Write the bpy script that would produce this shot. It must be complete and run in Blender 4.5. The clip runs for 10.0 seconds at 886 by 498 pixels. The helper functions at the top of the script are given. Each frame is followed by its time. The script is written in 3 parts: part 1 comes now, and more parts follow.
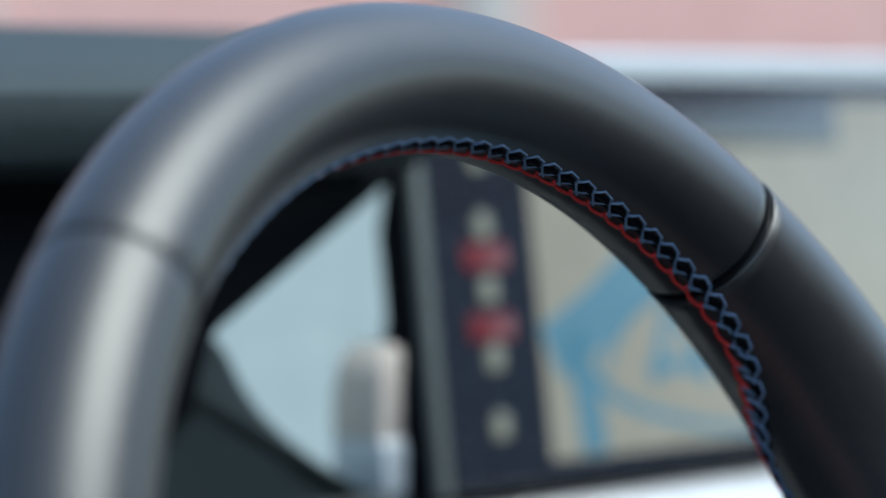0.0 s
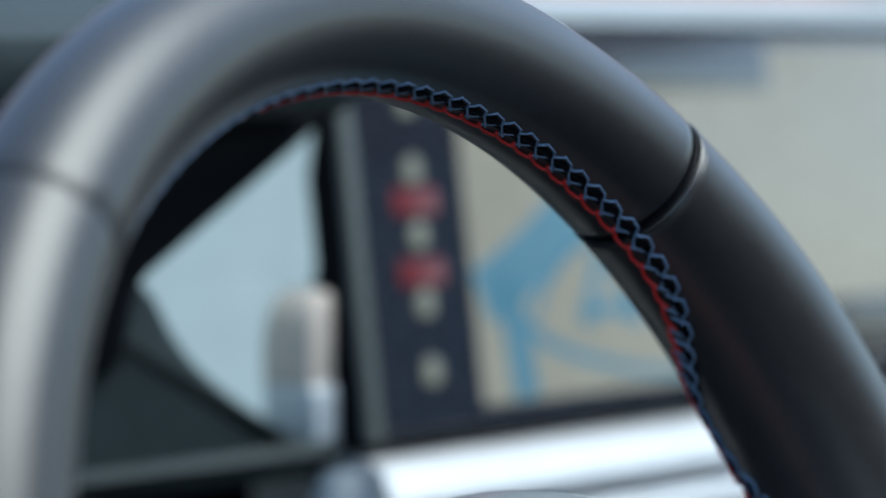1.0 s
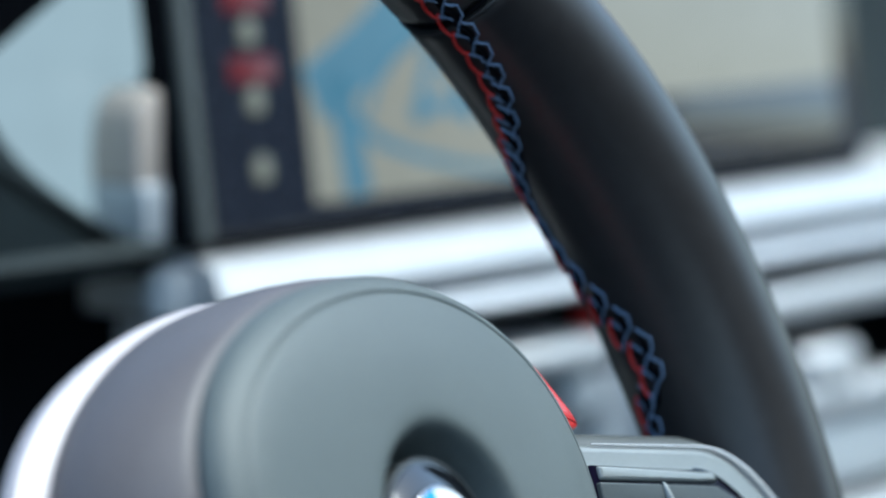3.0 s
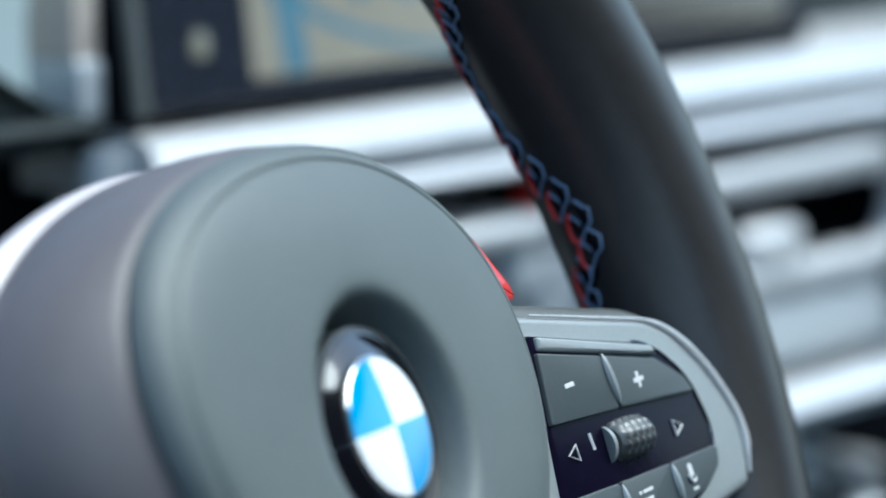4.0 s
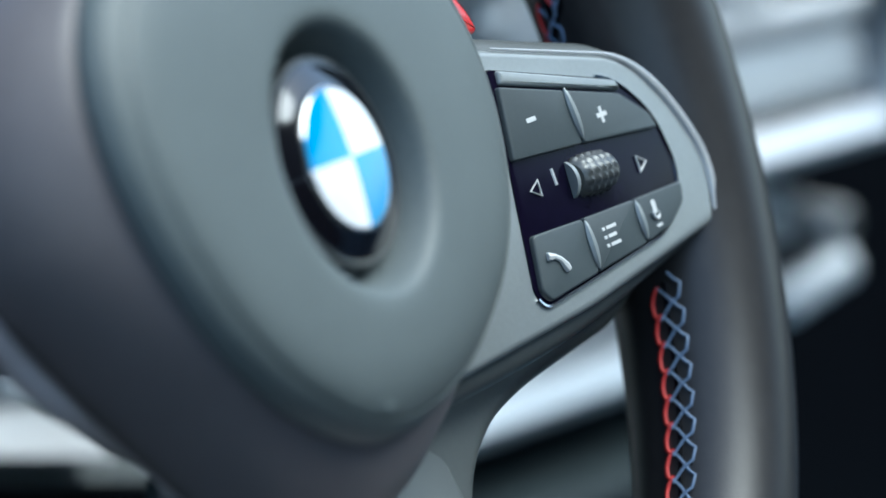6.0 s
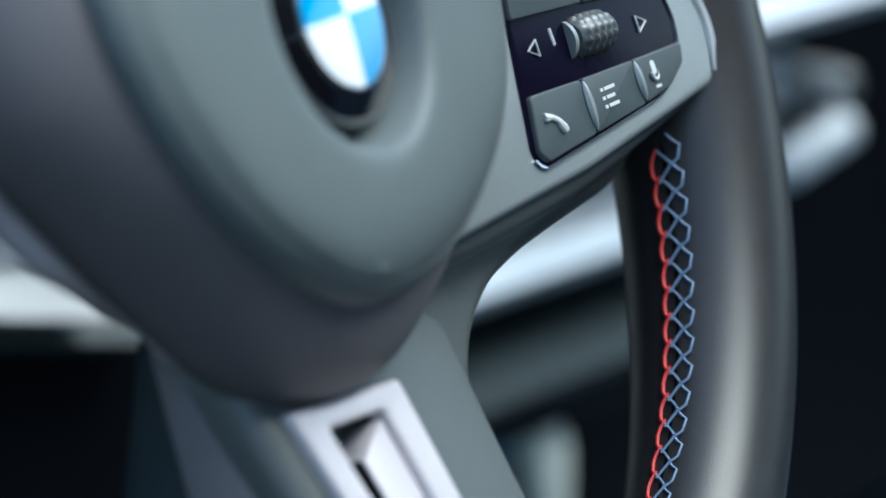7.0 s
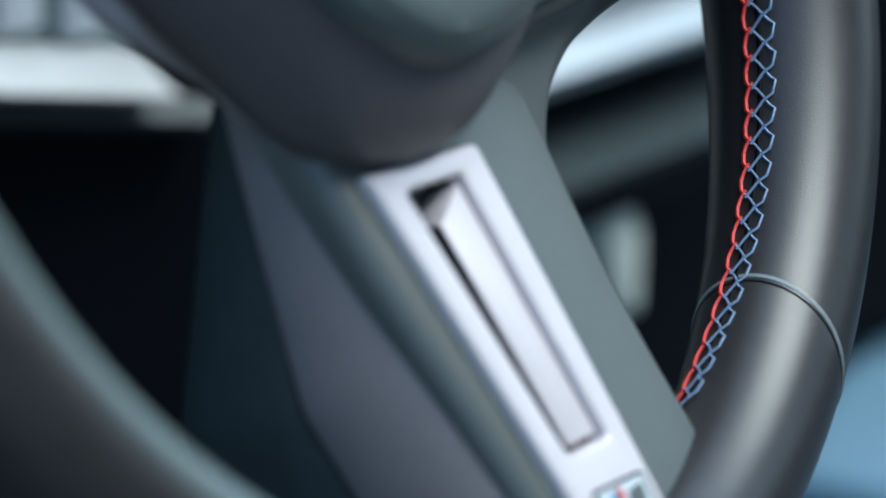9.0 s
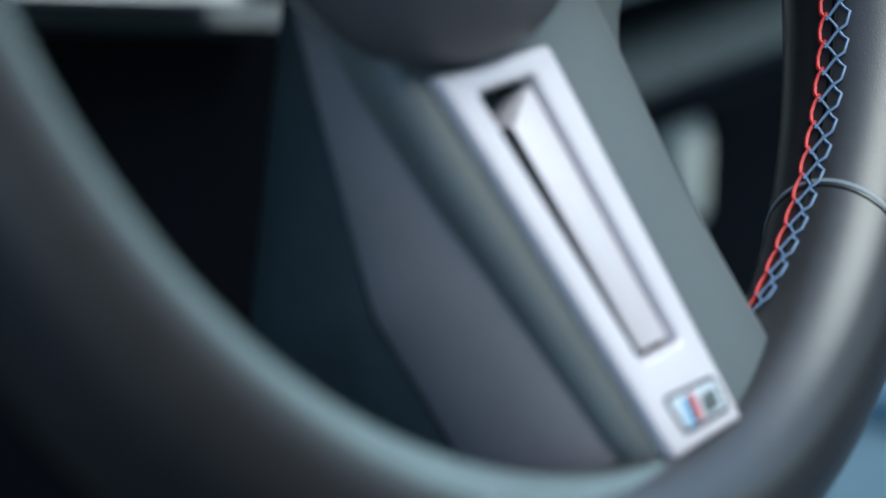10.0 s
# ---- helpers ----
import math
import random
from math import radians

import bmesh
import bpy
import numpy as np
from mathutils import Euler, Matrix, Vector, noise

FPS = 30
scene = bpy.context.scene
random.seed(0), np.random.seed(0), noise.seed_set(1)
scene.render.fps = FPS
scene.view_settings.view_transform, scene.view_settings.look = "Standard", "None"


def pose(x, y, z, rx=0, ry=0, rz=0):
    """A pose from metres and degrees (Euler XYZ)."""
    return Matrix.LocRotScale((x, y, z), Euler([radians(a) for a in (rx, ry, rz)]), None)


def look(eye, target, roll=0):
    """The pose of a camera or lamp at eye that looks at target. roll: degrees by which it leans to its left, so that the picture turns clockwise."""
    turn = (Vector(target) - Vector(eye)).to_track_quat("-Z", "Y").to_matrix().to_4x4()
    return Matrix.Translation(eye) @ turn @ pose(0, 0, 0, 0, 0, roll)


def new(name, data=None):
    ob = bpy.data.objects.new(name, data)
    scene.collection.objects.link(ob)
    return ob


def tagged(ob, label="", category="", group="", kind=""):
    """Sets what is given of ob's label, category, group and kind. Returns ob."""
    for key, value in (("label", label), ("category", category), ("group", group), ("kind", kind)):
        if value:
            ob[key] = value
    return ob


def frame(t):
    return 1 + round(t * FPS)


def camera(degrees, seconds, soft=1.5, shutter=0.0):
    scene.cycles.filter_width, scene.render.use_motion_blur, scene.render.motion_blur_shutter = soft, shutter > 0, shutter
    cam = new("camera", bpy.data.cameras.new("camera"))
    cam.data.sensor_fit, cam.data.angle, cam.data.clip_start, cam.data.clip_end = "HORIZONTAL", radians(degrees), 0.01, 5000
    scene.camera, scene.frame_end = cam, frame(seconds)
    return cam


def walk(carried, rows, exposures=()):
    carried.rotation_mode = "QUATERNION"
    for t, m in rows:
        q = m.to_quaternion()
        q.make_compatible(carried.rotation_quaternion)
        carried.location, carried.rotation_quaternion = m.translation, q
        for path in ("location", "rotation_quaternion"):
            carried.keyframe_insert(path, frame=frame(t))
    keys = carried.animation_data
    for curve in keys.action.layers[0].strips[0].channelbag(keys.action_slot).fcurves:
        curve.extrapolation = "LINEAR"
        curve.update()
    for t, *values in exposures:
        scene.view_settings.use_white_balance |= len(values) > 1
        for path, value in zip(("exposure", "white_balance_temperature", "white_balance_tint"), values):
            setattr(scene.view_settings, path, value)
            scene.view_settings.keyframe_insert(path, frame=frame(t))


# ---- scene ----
# Close view of a car's steering wheel, from the open driver's side, tilting slowly down.
cam = camera(15.97, 10.0, 1.6)
cam.data.dof.use_dof = True
cam.data.dof.focus_distance = 0.695
cam.data.dof.aperture_fstop = 7.4
ROWS = [
    (0.0, -0.5523, -0.2792, 1.0737, -57.742, -2.88, -0.311),
    (0.5, -0.5482, -0.2793, 1.0722, -58.226, -3.25, -0.294),
    (1.0, -0.5476, -0.2795, 1.072, -58.886, -3.795, -0.005),
    (1.5, -0.5462, -0.2801, 1.0712, -59.744, -4.526, 0.272),
    (2.0, -0.5459, -0.2804, 1.0695, -60.491, -5.358, 0.245),
    (2.5, -0.5438, -0.2811, 1.0679, -61.139, -6.222, 0.196),
    (4.0, -0.5336, -0.2798, 1.0598, -62.692, -9.135, 0.042),
    (4.5, -0.5306, -0.2789, 1.0576, -63.007, -10.171, -0.039),
    (5.0, -0.5289, -0.2783, 1.056, -63.215, -11.339, -0.198),
    (5.5, -0.5272, -0.2791, 1.0535, -63.188, -12.315, -0.074),
    (7.0, -0.5166, -0.276, 1.0484, -63.082, -15.855, -0.205),
    (7.5, -0.5152, -0.2758, 1.047, -62.975, -16.953, -0.29),
    (8.0, -0.5132, -0.2737, 1.044, -62.805, -17.893, -0.242),
    (8.5, -0.5115, -0.2712, 1.0402, -62.466, -18.648, -0.106),
    (9.0, -0.5102, -0.2693, 1.0376, -61.901, -19.437, -0.173),
    (9.5, -0.5099, -0.2678, 1.0356, -61.324, -20.161, -0.026),
    (10.0, -0.507, -0.265, 1.0342, -60.785, -21.069, -0.089),
]
walk(cam, [(t, pose(x, y, z, 90 + pitch, roll, yaw)) for t, x, y, z, yaw, pitch, roll in ROWS],
     [(0.0, 1.33, 5850, -3), (2.0, 1.23, 5650, -4), (10.0, 1.25, 5600, -5)])

# ---- light ----
world = bpy.data.worlds.new("overcast")
scene.world = world
world.use_nodes = True
wn = world.node_tree
sky = wn.nodes.new("ShaderNodeTexSky")
sky.sky_type, sky.sun_disc = "NISHITA", False
sky.sun_elevation, sky.sun_rotation = radians(62), radians(149)
sky.air_density, sky.dust_density = 1.0, 2.8
wn.links.new(sky.outputs[0], wn.nodes["Background"].inputs[0])
wn.nodes["Background"].inputs[1].default_value = 0.15
sun = new("sun", bpy.data.lights.new("sun", "SUN"))
sun.data.energy, sun.data.angle, sun.data.color = 1.6, radians(45), (1.0, 0.96, 0.92)
sun.matrix_world = look((1.8, -3.0, 6.6), (0, 0, 0.9))

# ---- materials ----
MATS = {}


def shade(name, base, rough=0.5, metal=0.0, spread=0.12, grain=400.0, bump=0.0, size=900.0, coat=0.0, emit=0.0, cells=False, spec=0.5, second=None):
    """A surface: base colour varied at two scales, roughness varied with it, and a fine relief."""
    m = bpy.data.materials.new(name)
    m.use_nodes = True
    n, l = m.node_tree.nodes, m.node_tree.links
    b = n["Principled BSDF"]
    co = n.new("ShaderNodeTexCoord")
    big, fine = n.new("ShaderNodeTexNoise"), n.new("ShaderNodeTexNoise")
    big.inputs["Scale"].default_value, fine.inputs["Scale"].default_value = grain / 18, grain
    big.inputs["Detail"].default_value = 4
    for tex in (big, fine):
        l.new(co.outputs["Object"], tex.inputs["Vector"])
    mix = n.new("ShaderNodeMath")
    mix.operation = "MULTIPLY_ADD"
    mix.inputs[1].default_value = 0.5
    l.new(fine.outputs["Fac"], mix.inputs[0])
    half = n.new("ShaderNodeMath")
    half.operation = "MULTIPLY"
    half.inputs[1].default_value = 0.5
    l.new(big.outputs["Fac"], half.inputs[0])
    l.new(half.outputs[0], mix.inputs[2])
    ramp = n.new("ShaderNodeValToRGB")
    lo = [c * (1 - spread) for c in base]
    hi = [min(1, c * (1 + spread)) for c in (second or base)]
    ramp.color_ramp.elements[0].position, ramp.color_ramp.elements[1].position = 0.3, 0.7
    ramp.color_ramp.elements[0].color, ramp.color_ramp.elements[1].color = (*lo, 1), (*hi, 1)
    l.new(mix.outputs[0], ramp.inputs[0])
    l.new(ramp.outputs[0], b.inputs["Base Color"])
    rr = n.new("ShaderNodeMapRange")
    rr.inputs["To Min"].default_value, rr.inputs["To Max"].default_value = rough * 0.85, min(1, rough * 1.15)
    l.new(mix.outputs[0], rr.inputs["Value"])
    l.new(rr.outputs[0], b.inputs["Roughness"])
    b.inputs["Metallic"].default_value = metal
    b.inputs["Coat Weight"].default_value = coat
    b.inputs["Coat Roughness"].default_value = 0.08
    b.inputs["Specular IOR Level"].default_value = spec
    if emit:
        l.new(ramp.outputs[0], b.inputs["Emission Color"])
        l.remove(b.inputs["Base Color"].links[0])
        b.inputs["Base Color"].default_value = (0.01, 0.01, 0.012, 1)
        b.inputs["Emission Strength"].default_value = emit
    if bump:
        bp = n.new("ShaderNodeBump")
        bp.inputs["Strength"].default_value, bp.inputs["Distance"].default_value = bump, 0.0004
        if cells:
            tex = n.new("ShaderNodeTexVoronoi")
            tex.feature = "DISTANCE_TO_EDGE"
        else:
            tex = n.new("ShaderNodeTexNoise")
            tex.inputs["Detail"].default_value = 3
        tex.inputs["Scale"].default_value = size
        l.new(co.outputs["Object"], tex.inputs["Vector"])
        l.new(tex.outputs[0], bp.inputs["Height"])
        l.new(bp.outputs[0], b.inputs["Normal"])
    MATS[name] = m
    return m


LEATHER = shade("rim_leather", (0.0190, 0.0182, 0.0190), 0.365, spread=0.18, grain=300, bump=0.10, size=1400, cells=True)
PAD = shade("pad_vinyl", (0.088, 0.104, 0.104), 0.55, spread=0.10, grain=600, bump=0.18, size=2200)
PADSIDE = shade("pad_side_vinyl", (0.110, 0.099, 0.103), 0.5, spread=0.12, grain=600, bump=0.18, size=2200)
SHELL = shade("shell_plastic", (0.072, 0.080, 0.078), 0.45, spread=0.12, grain=600, bump=0.12, size=2400)
SATIN = shade("satin_silver", (0.62, 0.62, 0.62), 0.34, 0.4, spread=0.06, grain=900, bump=0.04, size=3000)
TRIM = shade("trim_silver", (0.52, 0.475, 0.485), 0.40, 0.15, spread=0.05, grain=900, bump=0.04, size=3000)
# grey green of the knee panel, also of the sheen painted on the rim
SHEENPANEL = shade("sheen_and_panel_plastic", (0.105, 0.135, 0.135), 0.40, spread=0.12, grain=600, bump=0.08, size=2400)
BEZEL = shade("bezel_grey", (0.26, 0.28, 0.28), 0.40, 0.3, spread=0.07, grain=900, bump=0.05, size=3000)
CHROME = shade("chrome", (0.62, 0.63, 0.65), 0.14, 1.0, spread=0.05, grain=500)
KEYMAT = shade("key_plastic", (0.045, 0.056, 0.060), 0.50, spread=0.10, grain=800, bump=0.08, size=3000)
GLOSS = shade("piano_black", (0.004, 0.003, 0.010), 0.16, spread=0.3, grain=300, spec=0.06)
KNURL = shade("knurled_grey", (0.10, 0.105, 0.105), 0.38, 0.5, spread=0.1, grain=900)
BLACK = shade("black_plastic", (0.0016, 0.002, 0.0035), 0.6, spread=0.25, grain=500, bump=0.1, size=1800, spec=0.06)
DASHSKIN = shade("dash_skin", (0.020, 0.028, 0.030), 0.65, spread=0.25, grain=240, bump=0.8, size=620, cells=True, spec=0.2)
PRINT = shade("white_print", (0.55, 0.55, 0.54), 0.5, spread=0.05, grain=900)
RED = shade("red_thread", (0.50, 0.020, 0.018), 0.6, spread=0.30, grain=2500, bump=0.3, size=4000)
BLUE = shade("blue_thread", (0.14, 0.20, 0.31), 0.6, spread=0.30, grain=2500, bump=0.3, size=4000)
REDKEY = shade("red_key", (0.50, 0.008, 0.008), 0.28, spread=0.08, grain=500, coat=0.4)
ENAMELW = shade("white_enamel", (0.80, 0.81, 0.83), 0.16, spread=0.04, grain=300, coat=0.7)
EMBLACK = shade("emblem_black", (0.004, 0.004, 0.006), 0.10, spread=0.2, grain=300, coat=0.6)
ENAMELB = shade("blue_enamel", (0.008, 0.28, 0.60), 0.18, spread=0.06, grain=300, coat=0.7)
PALEBLUE = shade("pale_blue_enamel", (0.22, 0.42, 0.62), 0.25, spread=0.05, grain=300)
CREAM = shade("cream_plastic", (0.62, 0.62, 0.54), 0.45, spread=0.10, grain=300)
PALE = shade("pale_satin", (0.50, 0.53, 0.55), 0.40, 0.2, spread=0.06, grain=300)
BEIGE = shade("beige_plastic", (0.52, 0.45, 0.39), 0.5, spread=0.08, grain=300)
SCREENMAP = shade("screen_map_land", (0.50, 0.46, 0.38), 0.25, spread=0.07, grain=120, emit=0.26, second=(0.54, 0.50, 0.43))
SCREENROAD = shade("screen_map_water", (0.10, 0.26, 0.38), 0.25, spread=0.10, grain=120, emit=0.3)
# emission here stands in for daylight reflected by the instrument cluster
CLUSTERGLOW = shade("cluster_glow", (0.54, 0.64, 0.70), 0.25, spread=0.05, grain=60, emit=0.30)
SCREENICON = shade("screen_icon", (0.62, 0.60, 0.48), 0.25, spread=0.10, grain=200, emit=0.14)
SCREENRED = shade("screen_red", (0.34, 0.02, 0.03), 0.25, spread=0.15, grain=200, emit=0.17)
SCREENDARK = shade("screen_dark", (0.020, 0.022, 0.030), 0.12, spread=0.25, grain=200, coat=0.5)
TRAY = shade("tray_blue", (0.13, 0.22, 0.30), 0.45, spread=0.08, grain=200)
SEATBLUE = shade("seat_leather", (0.085, 0.14, 0.185), 0.5, spread=0.15, grain=200, bump=0.3, size=900, cells=True)
CARPET = shade("carpet", (0.006, 0.007, 0.009), 0.95, spread=0.35, grain=900, bump=0.6, size=2500)
HEADLINER = shade("headliner", (0.42, 0.42, 0.41), 0.9, spread=0.08, grain=900, bump=0.3, size=2500)
FACADE = shade("pink_render", (0.66, 0.33, 0.275), 0.9, spread=0.14, grain=20, bump=0.3, size=60, second=(0.72, 0.45, 0.39))
STONE = shade("pale_stone", (0.56, 0.50, 0.44), 0.85, spread=0.10, grain=25, bump=0.3, size=60)
ASPHALT = shade("asphalt", (0.05, 0.05, 0.052), 0.9, spread=0.3, grain=40, bump=0.5, size=120)
DARKGLASS = shade("dark_window", (0.03, 0.035, 0.04), 0.08, spread=0.2, grain=5)


# ---- mesh helpers ----
def part(name, bm, material, parent=None, label="", smooth=True, category="", group="", kind=""):
    """Links a bmesh as one mesh object, under a thing or a part."""
    me = bpy.data.meshes.new(name)
    bmesh.ops.recalc_face_normals(bm, faces=bm.faces)
    bm.to_mesh(me)
    bm.free()
    me.materials.append(material)
    if smooth:
        for p in me.polygons:
            p.use_smooth = True
        me.set_sharp_from_angle(angle=radians(38))
    ob = new(name, me)
    if parent:
        ob.parent = parent
    return tagged(ob, label, category, group, kind)


def again(ob, m=None):
    """Another object on the same mesh, beside ob under the same parent."""
    o = ob.copy()
    scene.collection.objects.link(o)
    if m is not None:
        o.matrix_basis = m
    return o


def thing(name, m, label, category, group="", kind=""):
    ob = new(name)
    ob.matrix_world = m
    ob.empty_display_size = 0.02
    return tagged(ob, label, category, group, kind)


def lathe(profile, n=72, bm=None):
    """Turns (radius, y) pairs about the y axis."""
    bm = bm or bmesh.new()
    rings = []
    for r, y in profile:
        if r < 1e-6:
            rings.append([bm.verts.new((0, y, 0))] * n)
        else:
            rings.append([bm.verts.new((r * math.cos(2 * math.pi * i / n), y, r * math.sin(2 * math.pi * i / n))) for i in range(n)])
    for a, b in zip(rings, rings[1:]):
        for i in range(n):
            vs = []
            for v in (a[i], a[(i + 1) % n], b[(i + 1) % n], b[i]):
                if v not in vs:
                    vs.append(v)
            if len(vs) > 2:
                bm.faces.new(vs)
    return bm


def tube(points, radius, n=6, closed=False, bm=None):
    """A round thread or bar along points."""
    bm = bm or bmesh.new()
    pts = [Vector(p) for p in points]
    rings = []
    for i, p in enumerate(pts):
        a = pts[i - 1] if (i or closed) else p
        b = pts[(i + 1) % len(pts)] if (i + 1 < len(pts) or closed) else p
        d = (b - a).normalized()
        s = d.orthogonal().normalized() if not rings else (rings[-1][1] - d * rings[-1][1].dot(d)).normalized()
        u = d.cross(s)
        r = radius[i] if isinstance(radius, (list, tuple)) else radius
        rings.append(([bm.verts.new(p + r * (math.cos(k * 2 * math.pi / n) * s + math.sin(k * 2 * math.pi / n) * u)) for k in range(n)], s))
    count = len(rings)
    for i in range(count if closed else count - 1):
        a, b = rings[i][0], rings[(i + 1) % count][0]
        for k in range(n):
            bm.faces.new((a[k], a[(k + 1) % n], b[(k + 1) % n], b[k]))
    if not closed:
        bm.faces.new(rings[0][0])
        bm.faces.new(rings[-1][0])
    return bm


def rounded(points, radius, steps=5):
    """A closed outline with its corners rounded."""
    out = []
    n = len(points)
    for i in range(n):
        p, a, b = Vector(points[i]), Vector(points[i - 1]), Vector(points[(i + 1) % n])
        r = radius[i] if isinstance(radius, (list, tuple)) else radius
        r = min(r, (a - p).length * 0.48, (b - p).length * 0.48)
        s, e = p + (a - p).normalized() * r, p + (b - p).normalized() * r
        for k in range(steps + 1):
            t = k / steps
            out.append((1 - t) ** 2 * s + 2 * t * (1 - t) * p + t * t * e)
    return out


def inset(outline, d):
    """The outline moved inwards by d."""
    n = len(outline)
    area = sum(outline[i][0] * outline[(i + 1) % n][1] - outline[(i + 1) % n][0] * outline[i][1] for i in range(n))
    sign = 1 if area > 0 else -1
    out = []
    for i in range(n):
        t = Vector(outline[(i + 1) % n]) - Vector(outline[i - 1])
        t = t.normalized() if t.length > 1e-9 else Vector((1, 0))
        out.append(Vector(outline[i]) + sign * d * Vector((-t[1], t[0])))
    return out


def slab(outline, front, back, edge=0.0008, hole=None, bm=None, steps=3, hole_edge=None):
    """A plate over an (x, z) outline with a rounded front edge; front and back give y at (x, z) or are numbers.
    hole: an outline with as many points, cut through."""
    bm = bm or bmesh.new()
    fy = front if callable(front) else (lambda x, z: front)
    by = back if callable(back) else (lambda x, z: back)
    rings = [[bm.verts.new((p[0], by(*p), p[1])) for p in outline]]
    for k in range(steps + 1):
        a = k / steps * math.pi / 2
        o = inset(outline, edge * (1 - math.cos(a)))
        rings.append([bm.verts.new((p[0], fy(*p) + edge * (1 - math.sin(a)), p[1])) for p in o])
    if hole:
        for k in range(steps, -1, -1):
            a = k / steps * math.pi / 2
            e = edge if hole_edge is None else hole_edge
            o = inset(hole, -e * (1 - math.cos(a)))
            rings.append([bm.verts.new((p[0], fy(*p) + e * (1 - math.sin(a)), p[1])) for p in o])
        rings.append([bm.verts.new((p[0], by(*p), p[1])) for p in hole])
    n = len(outline)
    for a, b in zip(rings, rings[1:]):
        for i in range(n):
            bm.faces.new((a[i], a[(i + 1) % n], b[(i + 1) % n], b[i]))
    if not hole:
        bm.faces.new(rings[0][::-1])
        bm.faces.new(rings[-1])
    return bm


def box(x0, x1, y0, y1, z0, z1, edge=0.002, bm=None):
    """A block with rounded edges."""
    made = bmesh.new()
    bmesh.ops.create_cube(made, size=1)
    for v in made.verts:
        v.co = ((x0 + x1) / 2 + v.co.x * (x1 - x0), (y0 + y1) / 2 + v.co.y * (y1 - y0), (z0 + z1) / 2 + v.co.z * (z1 - z0))
    if edge:
        bmesh.ops.bevel(made, geom=made.edges[:], offset=edge, segments=3, affect="EDGES", profile=0.5)
    return made


def rect(x0, x1, z0, z1, r=0.001, steps=4):
    return rounded([(x0, z0), (x1, z0), (x1, z1), (x0, z1)], r, steps)


def extrude_x(profile, x0, x1, bm=None, bow=None, n=2):
    """A (y, z) profile drawn along x; bow(x) shifts it as (dy, dz)."""
    bm = bm or bmesh.new()
    rings = []
    for i in range(n + 1):
        x = x0 + (x1 - x0) * i / n
        dy, dz = bow(x) if bow else (0, 0)
        rings.append([bm.verts.new((x, p[0] + dy, p[1] + dz)) for p in profile])
    m = len(profile)
    for a, b in zip(rings, rings[1:]):
        for i in range(m):
            bm.faces.new((a[i], a[(i + 1) % m], b[(i + 1) % m], b[i]))
    bm.faces.new(rings[0])
    bm.faces.new(rings[-1][::-1])
    return bm


# ---- the cabin shell and the street ----
WHEEL = Matrix.Translation((0, 0, 0.93)) @ pose(0, 0, 0, -21.21, 0, 0)
DASH = Matrix.Translation((0.35, 0.283, -0.0145)) @ pose(0, 0, 0, 0, 0, -12.4)

gm = bmesh.new()
bmesh.ops.create_grid(gm, x_segments=8, y_segments=8, size=400)
part("ground", gm, ASPHALT, label="grey asphalt street around the car", category="ground", kind="structure")

house = thing("apartment_building", pose(30, 26, 0, 0, 0, -36), "pink rendered building with pale stone piers across the street", "building")
part("wall", box(-32, 32, 0, 8, 0, 14, 0.05), FACADE, house)
for i in range(9):
    x = -30 + i * 7.4
    part("pier", box(x - 0.5, x + 0.5, -0.25, 0.3, 0, 14, 0.03), STONE, house, "pale stone pier")
for i in range(8):
    for j in range(3):
        x, z = -26.3 + i * 7.4, 3.6 + j * 3.4
        w = part("window", box(x - 1.1, x + 1.1, -0.12, 0.2, z - 0.1, z + 2.3, 0.02), STONE, house, "pale stone window surround")
        part("pane", box(x - 0.9, x + 0.9, -0.14, 0.1, z + 0.1, z + 2.1, 0.01), DARKGLASS, w)

part("floor", box(-0.45, 1.5, -1.6, 1.1, 0.30, 0.34, 0.005), CARPET, label="dark carpeted car floor", category="floor", kind="structure")
# unseen; its front is left open so that skylight reaches the hub
part("ceiling", box(-0.5, 1.5, -1.7, -0.66, 1.50, 1.54, 0.01), HEADLINER, label="unseen pale grey headliner, cut short to let skylight in", category="ceiling", kind="structure")
part("wall_rear", box(-0.5, 1.5, -1.74, -1.70, 0.3, 1.5, 0.01), BLACK, label="dark rear bulkhead closing the cabin", category="wall", kind="structure")
# unseen; given a paler colour to throw light on the rim's outer edge
part("wall_east", box(1.46, 1.52, -1.7, 1.1, 0.3, 0.88, 0.02), SEATBLUE, label="unseen blue grey wall, coloured to throw light on the rim", category="wall", kind="structure")
# unseen; added to hold back skylight from the left
part("wall_west", box(-0.86, -0.80, -1.7, 1.1, 0.3, 0.66, 0.02), BLACK, label="unseen dark wall behind the camera, added to block skylight", category="wall", kind="structure")
part("wall_north", box(-0.42, 1.5, 1.0, 1.1, 0.3, 1.0, 0.02), BLACK, label="dark bulkhead behind the dashboard", category="wall", kind="structure")

# ---- steering wheel ----
wheel = thing("steering_wheel", WHEEL, "black leather sports steering wheel with red and blue stitching", "steering wheel")
RIM_Y = 0.0232


def side(a):
    return math.cos(radians(a)) ** 2


def thick(a):
    """The rim's tube radius at the angle a (degrees from the right, upwards): fuller at the sides and the thumb grips."""
    g = 0.0
    for c in (30, 150):
        d = (a - c + 180) % 360 - 180
        g += math.exp(-(d / 17) ** 2)
    low = math.exp(-(((a % 360) - 240) / 30) ** 2)
    return 0.0158 + 0.0028 * low + (0.0058 if math.cos(radians(a)) > 0 else -0.0006) * side(a) + 0.0010 * g


